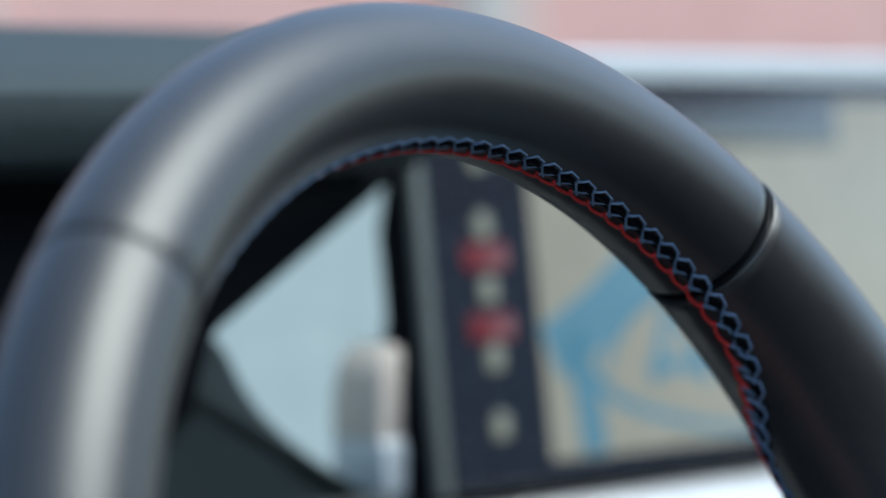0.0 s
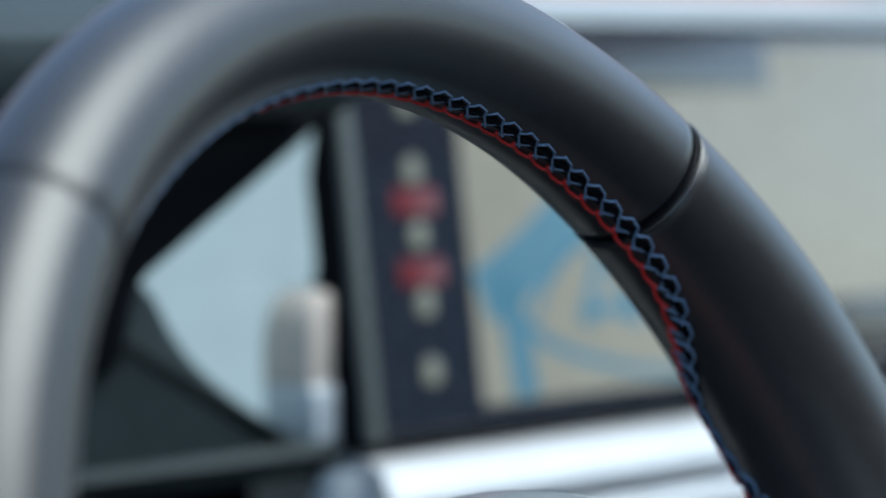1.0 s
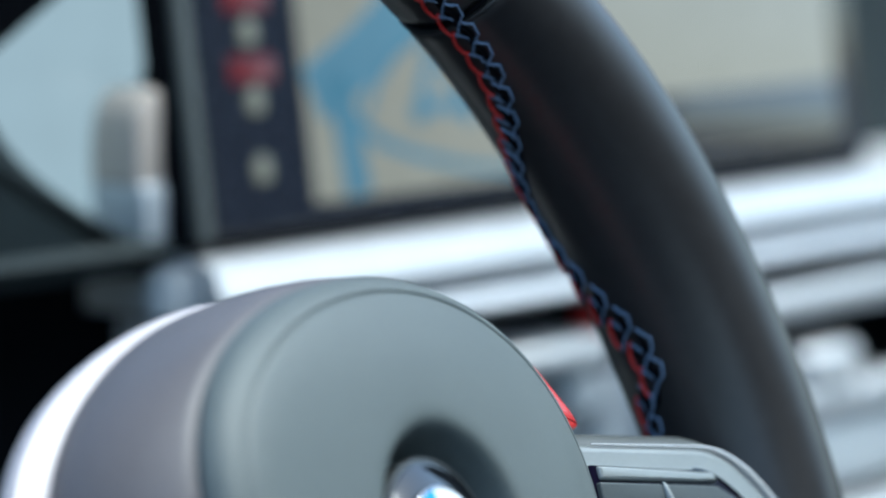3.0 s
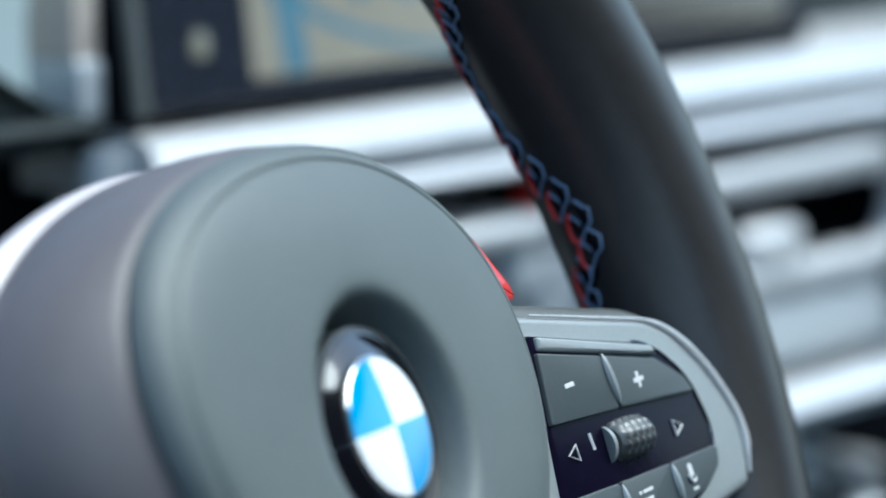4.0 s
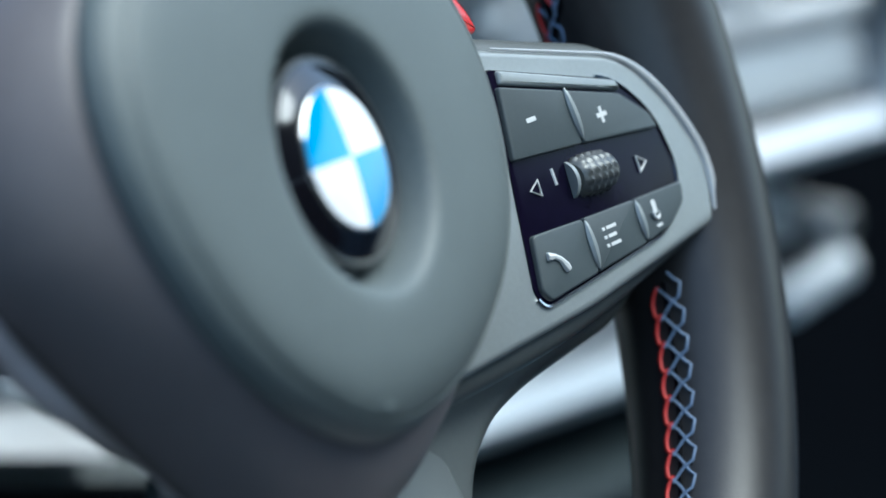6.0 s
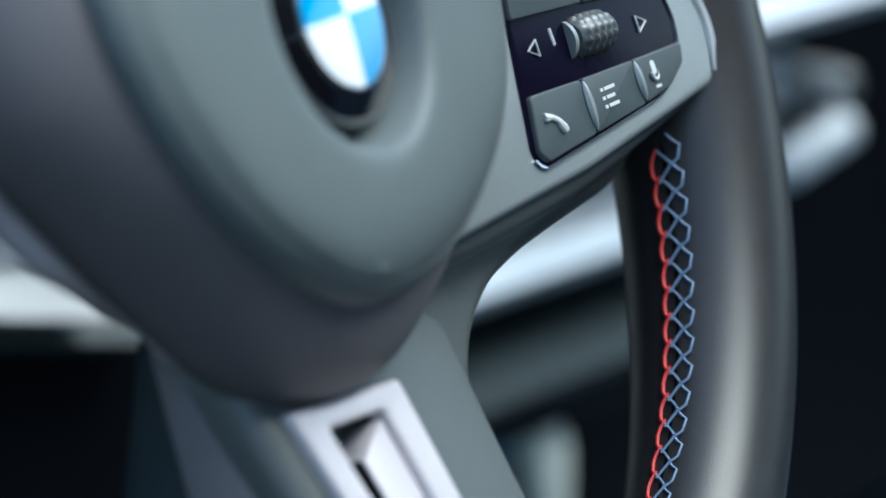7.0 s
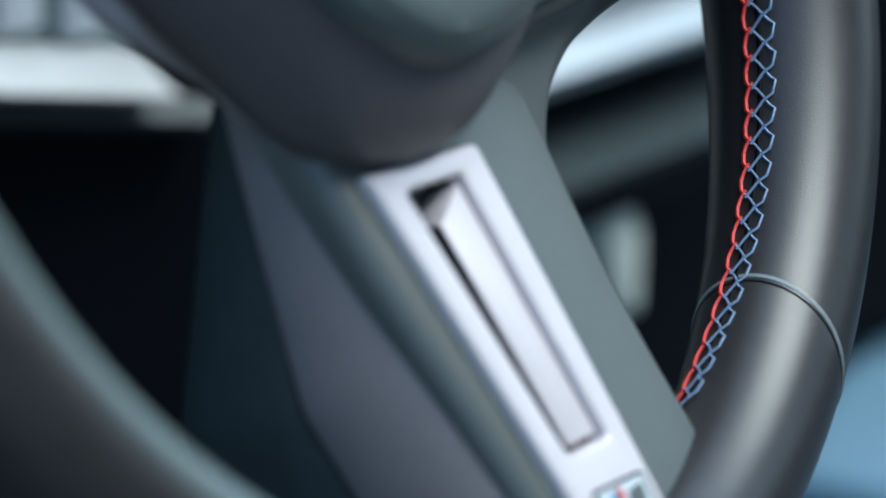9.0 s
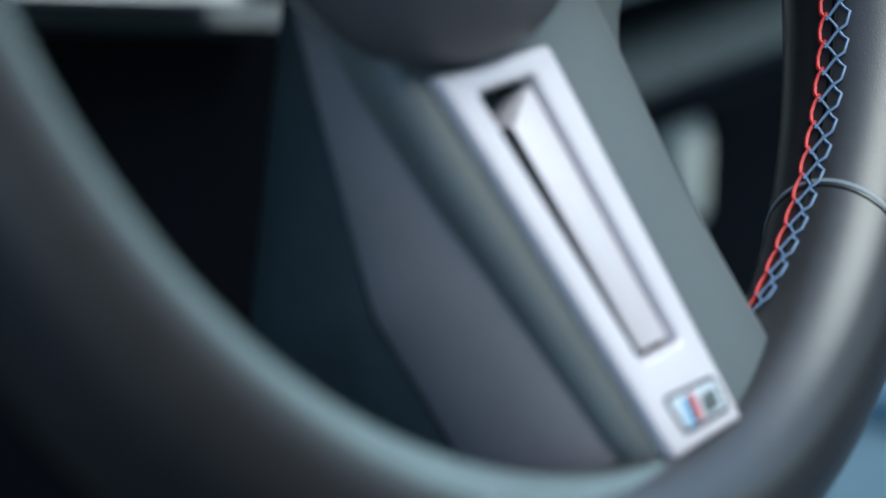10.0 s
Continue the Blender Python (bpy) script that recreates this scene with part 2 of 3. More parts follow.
def ring(a):
    """The radius of the tube's middle line."""
    return 0.1680 - 0.0034 * math.exp(-(((a % 360) - 240) / 30) ** 2) + (0.0048 if math.cos(radians(a)) > 0 else 0.0020) * side(a) - 0.0023 * math.exp(-(((a % 360) - 95) / 35) ** 2)


def on_rim(a, psi, lift=0.0):
    """A point of the rim's skin: a round the wheel, psi round the tube (0 inwards, 90 towards the driver)."""
    t, p = radians(a), radians(psi)
    r = thick(a) + lift
    rad = ring(a) - r * math.cos(p)
    return Vector((rad * math.cos(t), RIM_Y - r * math.sin(p), rad * math.sin(t)))


def slant(a, psi):
    """The lower seam runs further down on the outer side of the rim."""
    d = (a - 304 + 180) % 360 - 180
    return a - 6.0 * math.exp(-(d / 10) ** 2) * (1 - math.cos(radians(psi))) / 2


def rim_piece(a0, a1, n=64, m=40):
    bm = bmesh.new()
    rings = []
    for i in range(n + 1):
        a = a0 + (a1 - a0) * i / n
        end = min(i, n - i) * (abs(a1 - a0) / n) * 0.003  # metres from the end
        dip = (-0.0016 if abs(a - 48) < 5 else -0.0005 if a < 140 and a > 0 else -0.0001) * max(0.0, 1 - end / 0.0022) ** 2
        rings.append([bm.verts.new(on_rim(slant(a, 360 * k / m), 360 * k / m, dip)) for k in range(m)])
    for a, b in zip(rings, rings[1:]):
        for k in range(m):
            bm.faces.new((a[k], a[(k + 1) % m], b[(k + 1) % m], b[k]))
    bm.faces.new(rings[0][::-1])
    bm.faces.new(rings[-1])
    return bm


SEAMS = (48, 132, 236, 304)
for a0, a1, n in ((48, 132, 110), (132, 236, 130), (236, 304, 90), (-56, 48, 130)):
    part("rim_leather", rim_piece(a0 + 0.12, a1 - 0.12, n), LEATHER, wheel)
for a in SEAMS[:2]:
    part("seam", tube([on_rim(slant(a, 7.5 * k), 7.5 * k, -0.0009 if a == 48 else -0.0006) for k in range(48)], 0.0007, 6, True), BLACK if a == 48 else LEATHER, wheel, "dark leather seam")
for a in SEAMS:
    e = 0.55 if a in (48, 236) else -0.55
    # lower piping is pale grey: the light it catches is put into its colour
    part("piping", tube([on_rim(slant(a - e, 7.5 * k), 7.5 * k, -0.0004) for k in range(48)], 0.0006 if a < 200 else 0.0007, 6, True), LEATHER if a < 200 else BEZEL, wheel, "narrow leather piping")

# the lacing along the inner side of the rim, one red and one blue stitch a step
STEP = 2.55
THREAD = 0.00032


def seam_psi(a):
    """Where the lacing lies round the tube: it dips behind at the thumb grips."""
    d = (a - 22 + 180) % 360 - 180
    e = (a - 158 + 180) % 360 - 180
    low = max(0.0, -math.sin(radians(a)))
    return 2 + 5 * max(0.0, math.sin(radians(a))) ** 6 - 56 * (math.exp(-(d / 11.5) ** 2) + math.exp(-(e / 11.5) ** 2)) - 34 * math.exp(-((a - 2.0) / 3.2) ** 2) + 6 * low - 36 * low ** 8


def laced(line, bm=None, r=THREAD):
    """A thread along (degrees, metres towards the driver), on a tube 18 mm thick lying at the origin."""
    pts = [Vector((radians(s) * 0.152, -0.018 * math.sin(u / 0.018), 0.018 * (1 - math.cos(u / 0.018)) - 0.0003)) for s, u in line]
    return tube(pts, r, 5, False, bm)


def stitch_pose(a):
    """Lays a stitch on the inner side of the rim at the angle a."""
    t, p = radians(a), radians(seam_psi(a))
    out = Vector((math.cos(t), 0, math.sin(t)))
    along = Vector((-math.sin(t), 0, math.cos(t)))
    m = Matrix((along, Vector((0, 1, 0)), out)).transposed().to_4x4()
    k = thick(a) / 0.018
    return Matrix.Translation(on_rim(a, seam_psi(a), 0.0002)) @ m @ pose(0, 0, 0, -math.degrees(p)) @ Matrix.Diagonal((1, k, k, 1))


red = part("red_stitch", laced([(-0.1, -0.0021), (0.3, -0.0027), (1.2, -0.0029), (2.0, -0.0024), (2.75, -0.0013)], None, THREAD * 1.45), RED, wheel)
blue = part("blue_stitch", laced([(2.6, -0.0014), (1.9, 0.0002), (1.2, 0.0014)], laced([(-0.4, -0.0014), (1.0, 0.0014), (1.5, 0.0032), (2.7, 0.0038), (3.1, 0.0026), (3.9, 0.0012)])), BLUE, wheel)
fold = part("leather_fold", laced([(1.0, 0.0008), (1.5, 0.0016), (2.1, 0.0019), (2.8, 0.0016), (3.3, 0.0008)], None, [0.0002, 0.0007, 0.0009, 0.0007, 0.0002]), BLACK, wheel, "pinched fold of leather between stitches")
red.matrix_basis = blue.matrix_basis = stitch_pose(1.0)
fold.matrix_basis = stitch_pose(180.5)
for lo, hi in ((1.0 + STEP, 179), (-70, -22), (202, 203)):
    a = lo
    while a < hi:
        again(red, stitch_pose(a + 0.12 * math.sin(a * 7.3)))
        again(blue, stitch_pose(a + 0.12 * math.sin(a * 5.1)))
        if a > 3:
            again(fold, stitch_pose(a))
        a += STEP
# the slightly raised lip of leather under the lacing
for a0, a1 in ((1, 179), (-71, -21)):
    n = int((a1 - a0) / 1.5)
    lip = [a0 + (a1 - a0) * i / n for i in range(n + 1)]
    part("lacing_lip", tube([on_rim(b, seam_psi(b) + 1, -0.0002) for b in lip], 0.0007, 6), BLACK, wheel, "dark leather edge under the lacing")

# sky sheen on the lower rim's inner side, painted as a paler strip
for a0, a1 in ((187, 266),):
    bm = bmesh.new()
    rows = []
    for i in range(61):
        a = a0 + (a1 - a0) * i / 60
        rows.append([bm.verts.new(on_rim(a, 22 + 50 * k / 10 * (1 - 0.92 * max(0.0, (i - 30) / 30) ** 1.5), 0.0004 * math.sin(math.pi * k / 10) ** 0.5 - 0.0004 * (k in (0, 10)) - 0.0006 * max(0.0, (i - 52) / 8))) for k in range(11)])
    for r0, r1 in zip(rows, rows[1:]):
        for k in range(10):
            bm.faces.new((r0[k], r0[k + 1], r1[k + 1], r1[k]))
    part("rim_sheen", bm, SHEENPANEL, wheel, "painted sheen along the inner side of the lower rim")


def shield(ob):
    """Widens the round hub towards the top and narrows it towards the bottom, outside the dish; its flank on the
    driver's left is steeper and starts further in."""
    for v in ob.data.vertices:
        x, z = v.co.x, v.co.z
        r = math.hypot(x, z)
        k = max(0.0, min(1.0, (r - 0.036) / 0.03))
        left = max(0.0, -x / r) if r > 0.036 else 0.0
        inner = 1.0 if r < 0.0717 else max(0.0, 1 - (r - 0.0717) / 0.0029)
        lower = max(0.0, min(1.0, -z / 0.05))
        tuck = left * (0.13 * inner + 0.10 * lower * (1 - inner))
        v.co.x *= 1 + k * (0.07 - tuck + (1.6 if x > 0 else 3.4) * z)
        if r > 0.046:
            v.co.y -= 0.004 * left * inner * max(0.0, min(1.0, (r - 0.046) / 0.0255))
        if r > 0.046:
            foot = max(0.0, min(1.0, (-z / r - 0.3) / 0.5))
            v.co.z *= 1 + foot * (0.10 * (1 - inner) - 0.10 * inner * min(1.0, (r - 0.046) / 0.024))


# airbag cover with its dished middle
HX, HZ = 0.0, 0.0
prof = [(0.0, 0.0170), (0.0205, 0.0170), (0.0222, 0.0166), (0.0230, 0.0150), (0.0246, 0.0108), (0.0260, 0.0078), (0.0270, 0.0063), (0.0280, 0.0056), (0.0292, 0.0053), (0.032, 0.0053), (0.040, 0.0057), (0.050, 0.0067),
        (0.058, 0.0082), (0.0640, 0.0100), (0.0648, 0.0105), (0.0654, 0.0113), (0.0660, 0.0110), (0.0676, 0.0118), (0.0696, 0.0136), (0.0708, 0.0158), (0.0711, 0.0176), (0.0700, 0.0188), (0.060, 0.024), (0.0, 0.030)]
cover = part("airbag_cover", lathe(prof, 120), PAD, wheel, "dark grey padded airbag cover")
wall = part("cover_side", lathe([(0.060, 0.0190), (0.0700, 0.0184), (0.0712, 0.0188), (0.0722, 0.0202), (0.0734, 0.0240), (0.0745, 0.0300), (0.0750, 0.0370), (0.0748, 0.0415), (0.0738, 0.0435), (0.0715, 0.0443), (0.060, 0.045), (0.0, 0.045)], 120), PADSIDE, wheel, "darker side of the airbag cover")
wall.scale = (1, 1, 0.85)
for ob in (cover, wall):
    shield(ob)
cover.location, cover.scale = (HX, 0, HZ), (1, 1, 0.85)
for v in cover.data.vertices:
    k = max(0.0, min(1.0, (math.hypot(v.co.x, v.co.z) - 0.036) / 0.02))
    v.co.z /= 0.85 + 0.15 * k

for k in range(5):
    x, z = -0.016 + 0.0052 * k, -0.0475 + 0.0009 * k
    mark = part("embossing", slab(rect(x, x + 0.0036, z, z + 0.0042, 0.0006), 0.0078 + 0.0001 * abs(k - 3), 0.0120, 0.0003), PAD, cover, "faint raised mark")
    mark.scale = (1, 1, 1 / 0.85)
# round emblem: quadrants of white and blue in a black ring
emblem = part("emblem", lathe([(0.0, 0.0155), (0.0226, 0.0155), (0.0226, 0.0125), (0.0219, 0.0116), (0.0212, 0.0116), (0.0206, 0.0114), (0.0180, 0.0103), (0.0156, 0.0096), (0.0, 0.0092)], 96), EMBLACK, wheel, "round enamel emblem in a black ring")
emblem.location, emblem.scale = (HX, -0.0012, HZ), (0.93, 1.0, 0.93)
part("ring", lathe([(0.0226, 0.0135), (0.0229, 0.0122), (0.0226, 0.0114), (0.0221, 0.0113), (0.0218, 0.0120)], 96), KNURL, emblem, "thin dark metal ring")
part("ring", lathe([(0.0158, 0.0100), (0.0157, 0.0092), (0.0153, 0.0090), (0.0150, 0.0094)], 96), CHROME, emblem, "thin chrome ring")
for q in range(4):
    bm = bmesh.new()
    rows = []
    for i in range(7):
        r = 0.0151 * i / 6
        rows.append([bm.verts.new((r * math.cos(radians(90 * q + 90 * k / 14)), 0.0080 + 4.6 * r * r, r * math.sin(radians(90 * q + 90 * k / 14)))) for k in range(15)])
    for b0, b1 in zip(rows, rows[1:]):
        for k in range(14):
            if b0 is rows[0]:
                bm.faces.new((b0[0], b1[k], b1[k + 1]))
            else:
                bm.faces.new((b0[k], b1[k], b1[k + 1], b0[k + 1]))
    part("quadrant", bm, (ENAMELW, ENAMELB)[q % 2], emblem, ("white", "sky blue")[q % 2] + " enamel quadrant")


# side spokes with their keys
def spoke_y(x, z):
    return 0.0405 - 0.28 * x


def lay(co):
    """From the flat drawing of the keys to the canted face of the spoke."""
    x = 1.04 * co.x - 0.0167
    return Vector((x, co.y - spoke_y(co.x, 0) + 0.0344 - 0.175 * x, 0.965 * co.z - 0.0026))


def lifted(d):
    return lambda x, z: spoke_y(x, z) - d


BEZ = rounded([(0.060, 0.022), (0.098, 0.0150), (0.146, 0.0025), (0.158, -0.0120), (0.1645, -0.029), (0.160, -0.0435), (0.108, -0.0500), (0.060, -0.0520)],
              [0.002, 0.004, 0.010, 0.010, 0.010, 0.003, 0.006, 0.002], 6)
FIELD = rounded([(0.097, 0.0100), (0.1385, -0.0020), (0.1485, -0.0130), (0.1512, -0.0290), (0.1415, -0.0405), (0.0915, -0.0452), (0.0890, -0.0415), (0.0950, -0.0100)],
                [0.002, 0.006, 0.006, 0.006, 0.007, 0.003, 0.002, 0.002], 6)


def side_spoke(mirror):
    """Shell, bezel, key field, keys and their prints; the other side is its mirror."""
    def put(name, bm, material, parent, label="", drawn=True):
        if drawn:
            for v in bm.verts:
                v.co = lay(v.co)
        if mirror:
            for v in bm.verts:
                v.co.x = -v.co.x
                v.co.y += 0.045
                v.co.z = 0.6 * v.co.z + 0.026
        return part(name, bm, material, parent, label)

    shell = rounded([(0.050, 0.026), (0.10, 0.0195), (0.150, 0.0065), (0.162, -0.010), (0.168, -0.029), (0.163, -0.0455), (0.110, -0.0555), (0.075, -0.0575), (0.050, -0.0575)],
                    [0.002, 0.005, 0.012, 0.01, 0.01, 0.006, 0.02, 0.02, 0.004], 6)
    spoke = put("spoke", slab(shell, lifted(-0.0022), lambda x, z: spoke_y(x, z) + 0.024, 0.006, None, None, 5), SHELL, wheel, "dark plastic spoke")
    web = rounded([(0.030, -0.020), (0.165, -0.028), (0.166, -0.046), (0.130, -0.0595), (0.106, -0.0615), (0.089, -0.0632), (0.074, -0.0665), (0.063, -0.0735), (0.057, -0.0820), (0.054, -0.0960), (0.030, -0.096), (0.026, -0.060)], 0.006, 5)
    if not mirror:
        put("web", slab(web, lambda x, z: 0.0462 - 0.125 * x, 0.064, 0.004, None, None, 4), SHELL, wheel, "dark plastic web between the spokes", False)
    put("bezel", slab(BEZ, lifted(0.0012), lifted(-0.008), 0.0022, None, None, 4), BEZEL, spoke, "satin grey key surround")
    put("edge", tube([(p[0], spoke_y(*p) - 0.0010, p[1]) for p in BEZ[13:36]], [0.0012 * min(1.0, 0.15 + k / 9, 0.3 + (22 - k) / 3) for k in range(23)], 8), SATIN, spoke, "bright rounded edge")
    put("key_field", slab(FIELD, lifted(0.0016), lifted(-0.002), 0.0003), GLOSS, spoke, "gloss black key panel")
    put("key_rim", tube([(p[0], spoke_y(*p) - 0.0015, p[1]) for p in inset(FIELD, -0.0003)[7:44]], 0.0005, 6), CHROME, spoke, "thin bright line round the keys")
    # keys
    keys = (
        ([(0.0982, 0.0052), (0.1190, -0.0006), (0.1196, -0.0138), (0.0952, -0.0118)], 0.0008),
        ([(0.1199, -0.0008), (0.1378, -0.0058), (0.1460, -0.0125), (0.1477, -0.0168), (0.1204, -0.0139)], 0.0010),
        ([(0.0930, -0.0290), (0.1110, -0.0298), (0.1108, -0.0428), (0.0925, -0.0443), (0.0905, -0.0415)], 0.0012),
        ([(0.1116, -0.0298), (0.1302, -0.0304), (0.1302, -0.0412), (0.1114, -0.0427)], 0.0006),
        ([(0.1308, -0.0304), (0.1494, -0.0308), (0.1480, -0.0355), (0.1410, -0.0396), (0.1308, -0.0411)], 0.0012),
    )
    for outline, r in keys:
        put("key", slab(rounded(outline, r, 4), lifted(0.0028), lifted(0.0), 0.0005), KEYMAT, spoke, "dark grey key")
    put("bar", slab(rounded([(0.1000, 0.0088), (0.1385, -0.0025), (0.1392, -0.0052), (0.0995, 0.0055)], 0.0008, 4), lifted(0.0026), lifted(0.0), 0.0008), BEZEL, spoke, "bright key bar")
    for x0, z0, x1, z1 in ((0.1192, -0.0002, 0.1202, -0.0128), (0.1113, -0.0304, 0.1111, -0.0420), (0.1305, -0.0308, 0.1306, -0.0404)):
        pts = [(x0 + (x1 - x0) * i / 10, 0, z0 + (z1 - z0) * i / 10) for i in range(11)]
        put("ridge", tube([(p[0], spoke_y(p[0], 0) - 0.0028, p[2]) for p in pts], [0.0002 + 0.0011 * math.sin(math.pi * i / 10) ** 0.6 for i in range(11)], 8), BEZEL, spoke, "raised ridge between keys")

    def flat(outline, d=0.00295):
        return slab(outline, lifted(d), lifted(d - 0.0002), 0.00004, None, None, 1)

    # prints
    put("print", flat(rect(0.1032, 0.1066, -0.0049, -0.0038, 0.0003)), PRINT, spoke, "white minus sign")
    plus = [(px - 0.0016, pz) for px, pz in ((0.1288, -0.0085), (0.1288, -0.0096), (0.1301, -0.0096), (0.1301, -0.0110), (0.1311, -0.0110), (0.1311, -0.0096), (0.1325, -0.0096), (0.1325, -0.0085), (0.1311, -0.0085), (0.1311, -0.0071), (0.1301, -0.0071), (0.1301, -0.0085))]
    put("print", flat([Vector(p) for p in plus]), PRINT, spoke, "white plus sign")
    for cx, cz, s in ((0.1388, -0.0232, 1), (0.1003, -0.0196, -1)):
        tri = [(cx + 0.0018 * s, cz), (cx - 0.0014 * s, cz + 0.0019), (cx - 0.0014 * s, cz - 0.0019)]
        put("print", tube([(p[0], spoke_y(p[0], 0) - 0.0018, p[1]) for p in tri], 0.00032, 5, True), PRINT, spoke, "white outlined triangle")
    for k in range(3):
        z = -0.0340 - 0.0020 * k
        put("print", flat(rect(0.1160, 0.1170, z - 0.0004, z + 0.0004, 0.0001)), PRINT, spoke, "white list sign")
        put("print", flat(rect(0.1175, 0.1213 if k != 1 else 0.1206, z - 0.0004, z + 0.0004, 0.0001)), PRINT, spoke, "white list sign")
    # handset
    put("print", tube([(x, spoke_y(x, 0) - 0.0029, z) for x, z in ((0.0950, -0.0346), (0.0957, -0.0348), (0.0973, -0.0351), (0.0990, -0.0362), (0.1001, -0.0382), (0.1006, -0.0392))], [0.0009, 0.0011, 0.0007, 0.0007, 0.0011, 0.0009], 8), PRINT, spoke, "white handset sign")
    # microphone
    put("print", flat(rect(0.1357, 0.1373, -0.0355, -0.0322, 0.0009)), PRINT, spoke, "white microphone sign")
    put("print", tube([(0.1365 + 0.0018 * math.sin(a), spoke_y(0.1365, 0) - 0.0029, -0.0348 - 0.0020 * math.cos(a)) for a in [radians(d) for d in range(-90, 91, 20)]], 0.0004, 6), PRINT, spoke, "white microphone sign")
    put("print", flat(rect(0.1355, 0.1375, -0.0388, -0.0381, 0.0001)), PRINT, spoke, "white microphone sign")
    # knurled thumb roller, its axis across the spoke
    bm = bmesh.new()
    n, m = 48, 22
    rings = []
    for i in range(m + 1):
        x = 0.1140 + 0.0126 * i / m
        swell = math.sin(math.pi * i / m) ** 0.35
        rings.append([])
        for k in range(n):
            a = 2 * math.pi * (k + 0.5 * (i % 2)) / n
            r = 0.0052 * (0.76 + 0.24 * swell) + (0.00020 if (k // 2) % 2 and (i // 2) % 2 and 1 < i < m - 1 else -0.00020)
            rings[-1].append(bm.verts.new((x, spoke_y(x, 0) - 0.0006 + r * math.cos(a), -0.0212 - 0.07 * (x - 0.123) + r * math.sin(a))))
    for r0, r1 in zip(rings, rings[1:]):
        for k in range(n):
            bm.faces.new((r0[k], r0[(k + 1) % n], r1[(k + 1) % n], r1[k]))
    bm.faces.new(rings[0][::-1])
    bm.faces.new(rings[-1])
    put("roller", bm, KNURL, spoke, "knurled silver thumb roller")
    put("roller_cheek", tube([(0.1128, spoke_y(0.113, 0) + 0.001, -0.0206), (0.1140, spoke_y(0.114, 0) + 0.001, -0.0207)], 0.0050, 28), BEZEL, spoke, "bright roller cheek")
    put("sensor", tube([(0.1078, spoke_y(0.108, 0) - 0.0012, -0.0165), (0.1080, spoke_y(0.108, 0) - 0.0012, -0.0205)], 0.0007, 8), SATIN, spoke, "small bright slot")
    # red button behind the hub's shoulder
    if not mirror:
        put("red_button", slab(rounded([(0.0640, 0.0150), (0.0945, 0.0150), (0.0932, 0.0195), (0.0830, 0.0325), (0.0630, 0.0335)], 0.002, 5), 0.0215, 0.030, 0.0015), REDKEY, spoke, "glossy red button", False)
    # shift paddle behind
    if not mirror:
        put("paddle", slab(rounded([(0.085, 0.034), (0.118, 0.026), (0.128, -0.03), (0.118, -0.050), (0.085, -0.045)], 0.008, 5), 0.056, 0.061, 0.0015), BLACK, wheel, "black shift paddle", False)


side_spoke(False)
side_spoke(True)


# lower spoke
def low_y(x, z):
    return 0.0155 + (z + 0.152) * 0.24


FL = rounded([(-0.029, -0.052), (-0.0285, -0.080), (-0.0275, -0.097), (-0.0245, -0.124), (-0.0225, -0.147), (-0.016, -0.157), (0.016, -0.160), (0.0474, -0.158), (0.0466, -0.124), (0.050, -0.097), (0.054, -0.080), (0.058, -0.052)],
             [0.008, 0.012, 0.012, 0.012, 0.010, 0.010, 0.010, 0.015, 0.012, 0.012, 0.012, 0.008], 5)
TR = rounded([(-0.0212, -0.0685), (-0.0152, -0.1505), (0.0122, -0.1527), (0.0180, -0.0730)], 0.0012, 6)
HO = rounded([(-0.0122, -0.0746), (-0.0090, -0.1322), (0.0066, -0.1338), (0.0080, -0.0768)], 0.0014, 6)
HOLE = inset(rounded([(-0.0122, -0.0746), (-0.0090, -0.1322), (0.0066, -0.1338), (0.0080, -0.0768)], 0.0014, 17), -0.0008)
low = part("lower_spoke", slab(FL, lambda x, z: low_y(x, z) + 0.0010 + (1.3 if x > 0 else 1.0) * x * x, lambda x, z: low_y(x, z) + 0.012, 0.0055, HOLE, None, 5, 0.0006), SHELL, wheel, "dark grey plastic lower spoke")
trim = part("trim", slab(TR, lambda x, z: low_y(x, z) - 0.0014, lambda x, z: low_y(x, z) + 0.0030, 0.0012, HO, None, 4), TRIM, low, "satin silver trim with a long slot")
FLANK = [(0.0, 0.010), (-0.0195, 0.0040), (-0.0225, 0.0043), (-0.0262, 0.0062), (-0.0298, 0.0095), (-0.0330, 0.0138), (-0.0356, 0.0185), (-0.0374, 0.0232), (-0.0384, 0.0276), (-0.0382, 0.0296), (-0.0370, 0.0305), (0.0, 0.031)]
BACK = [(0.0, 0.0300), (-0.0360, 0.0300), (-0.0385, 0.0312), (-0.0396, 0.0345), (-0.0402, 0.0410), (-0.0398, 0.0500), (-0.0380, 0.0580), (-0.034, 0.0620), (0.0, 0.063)]


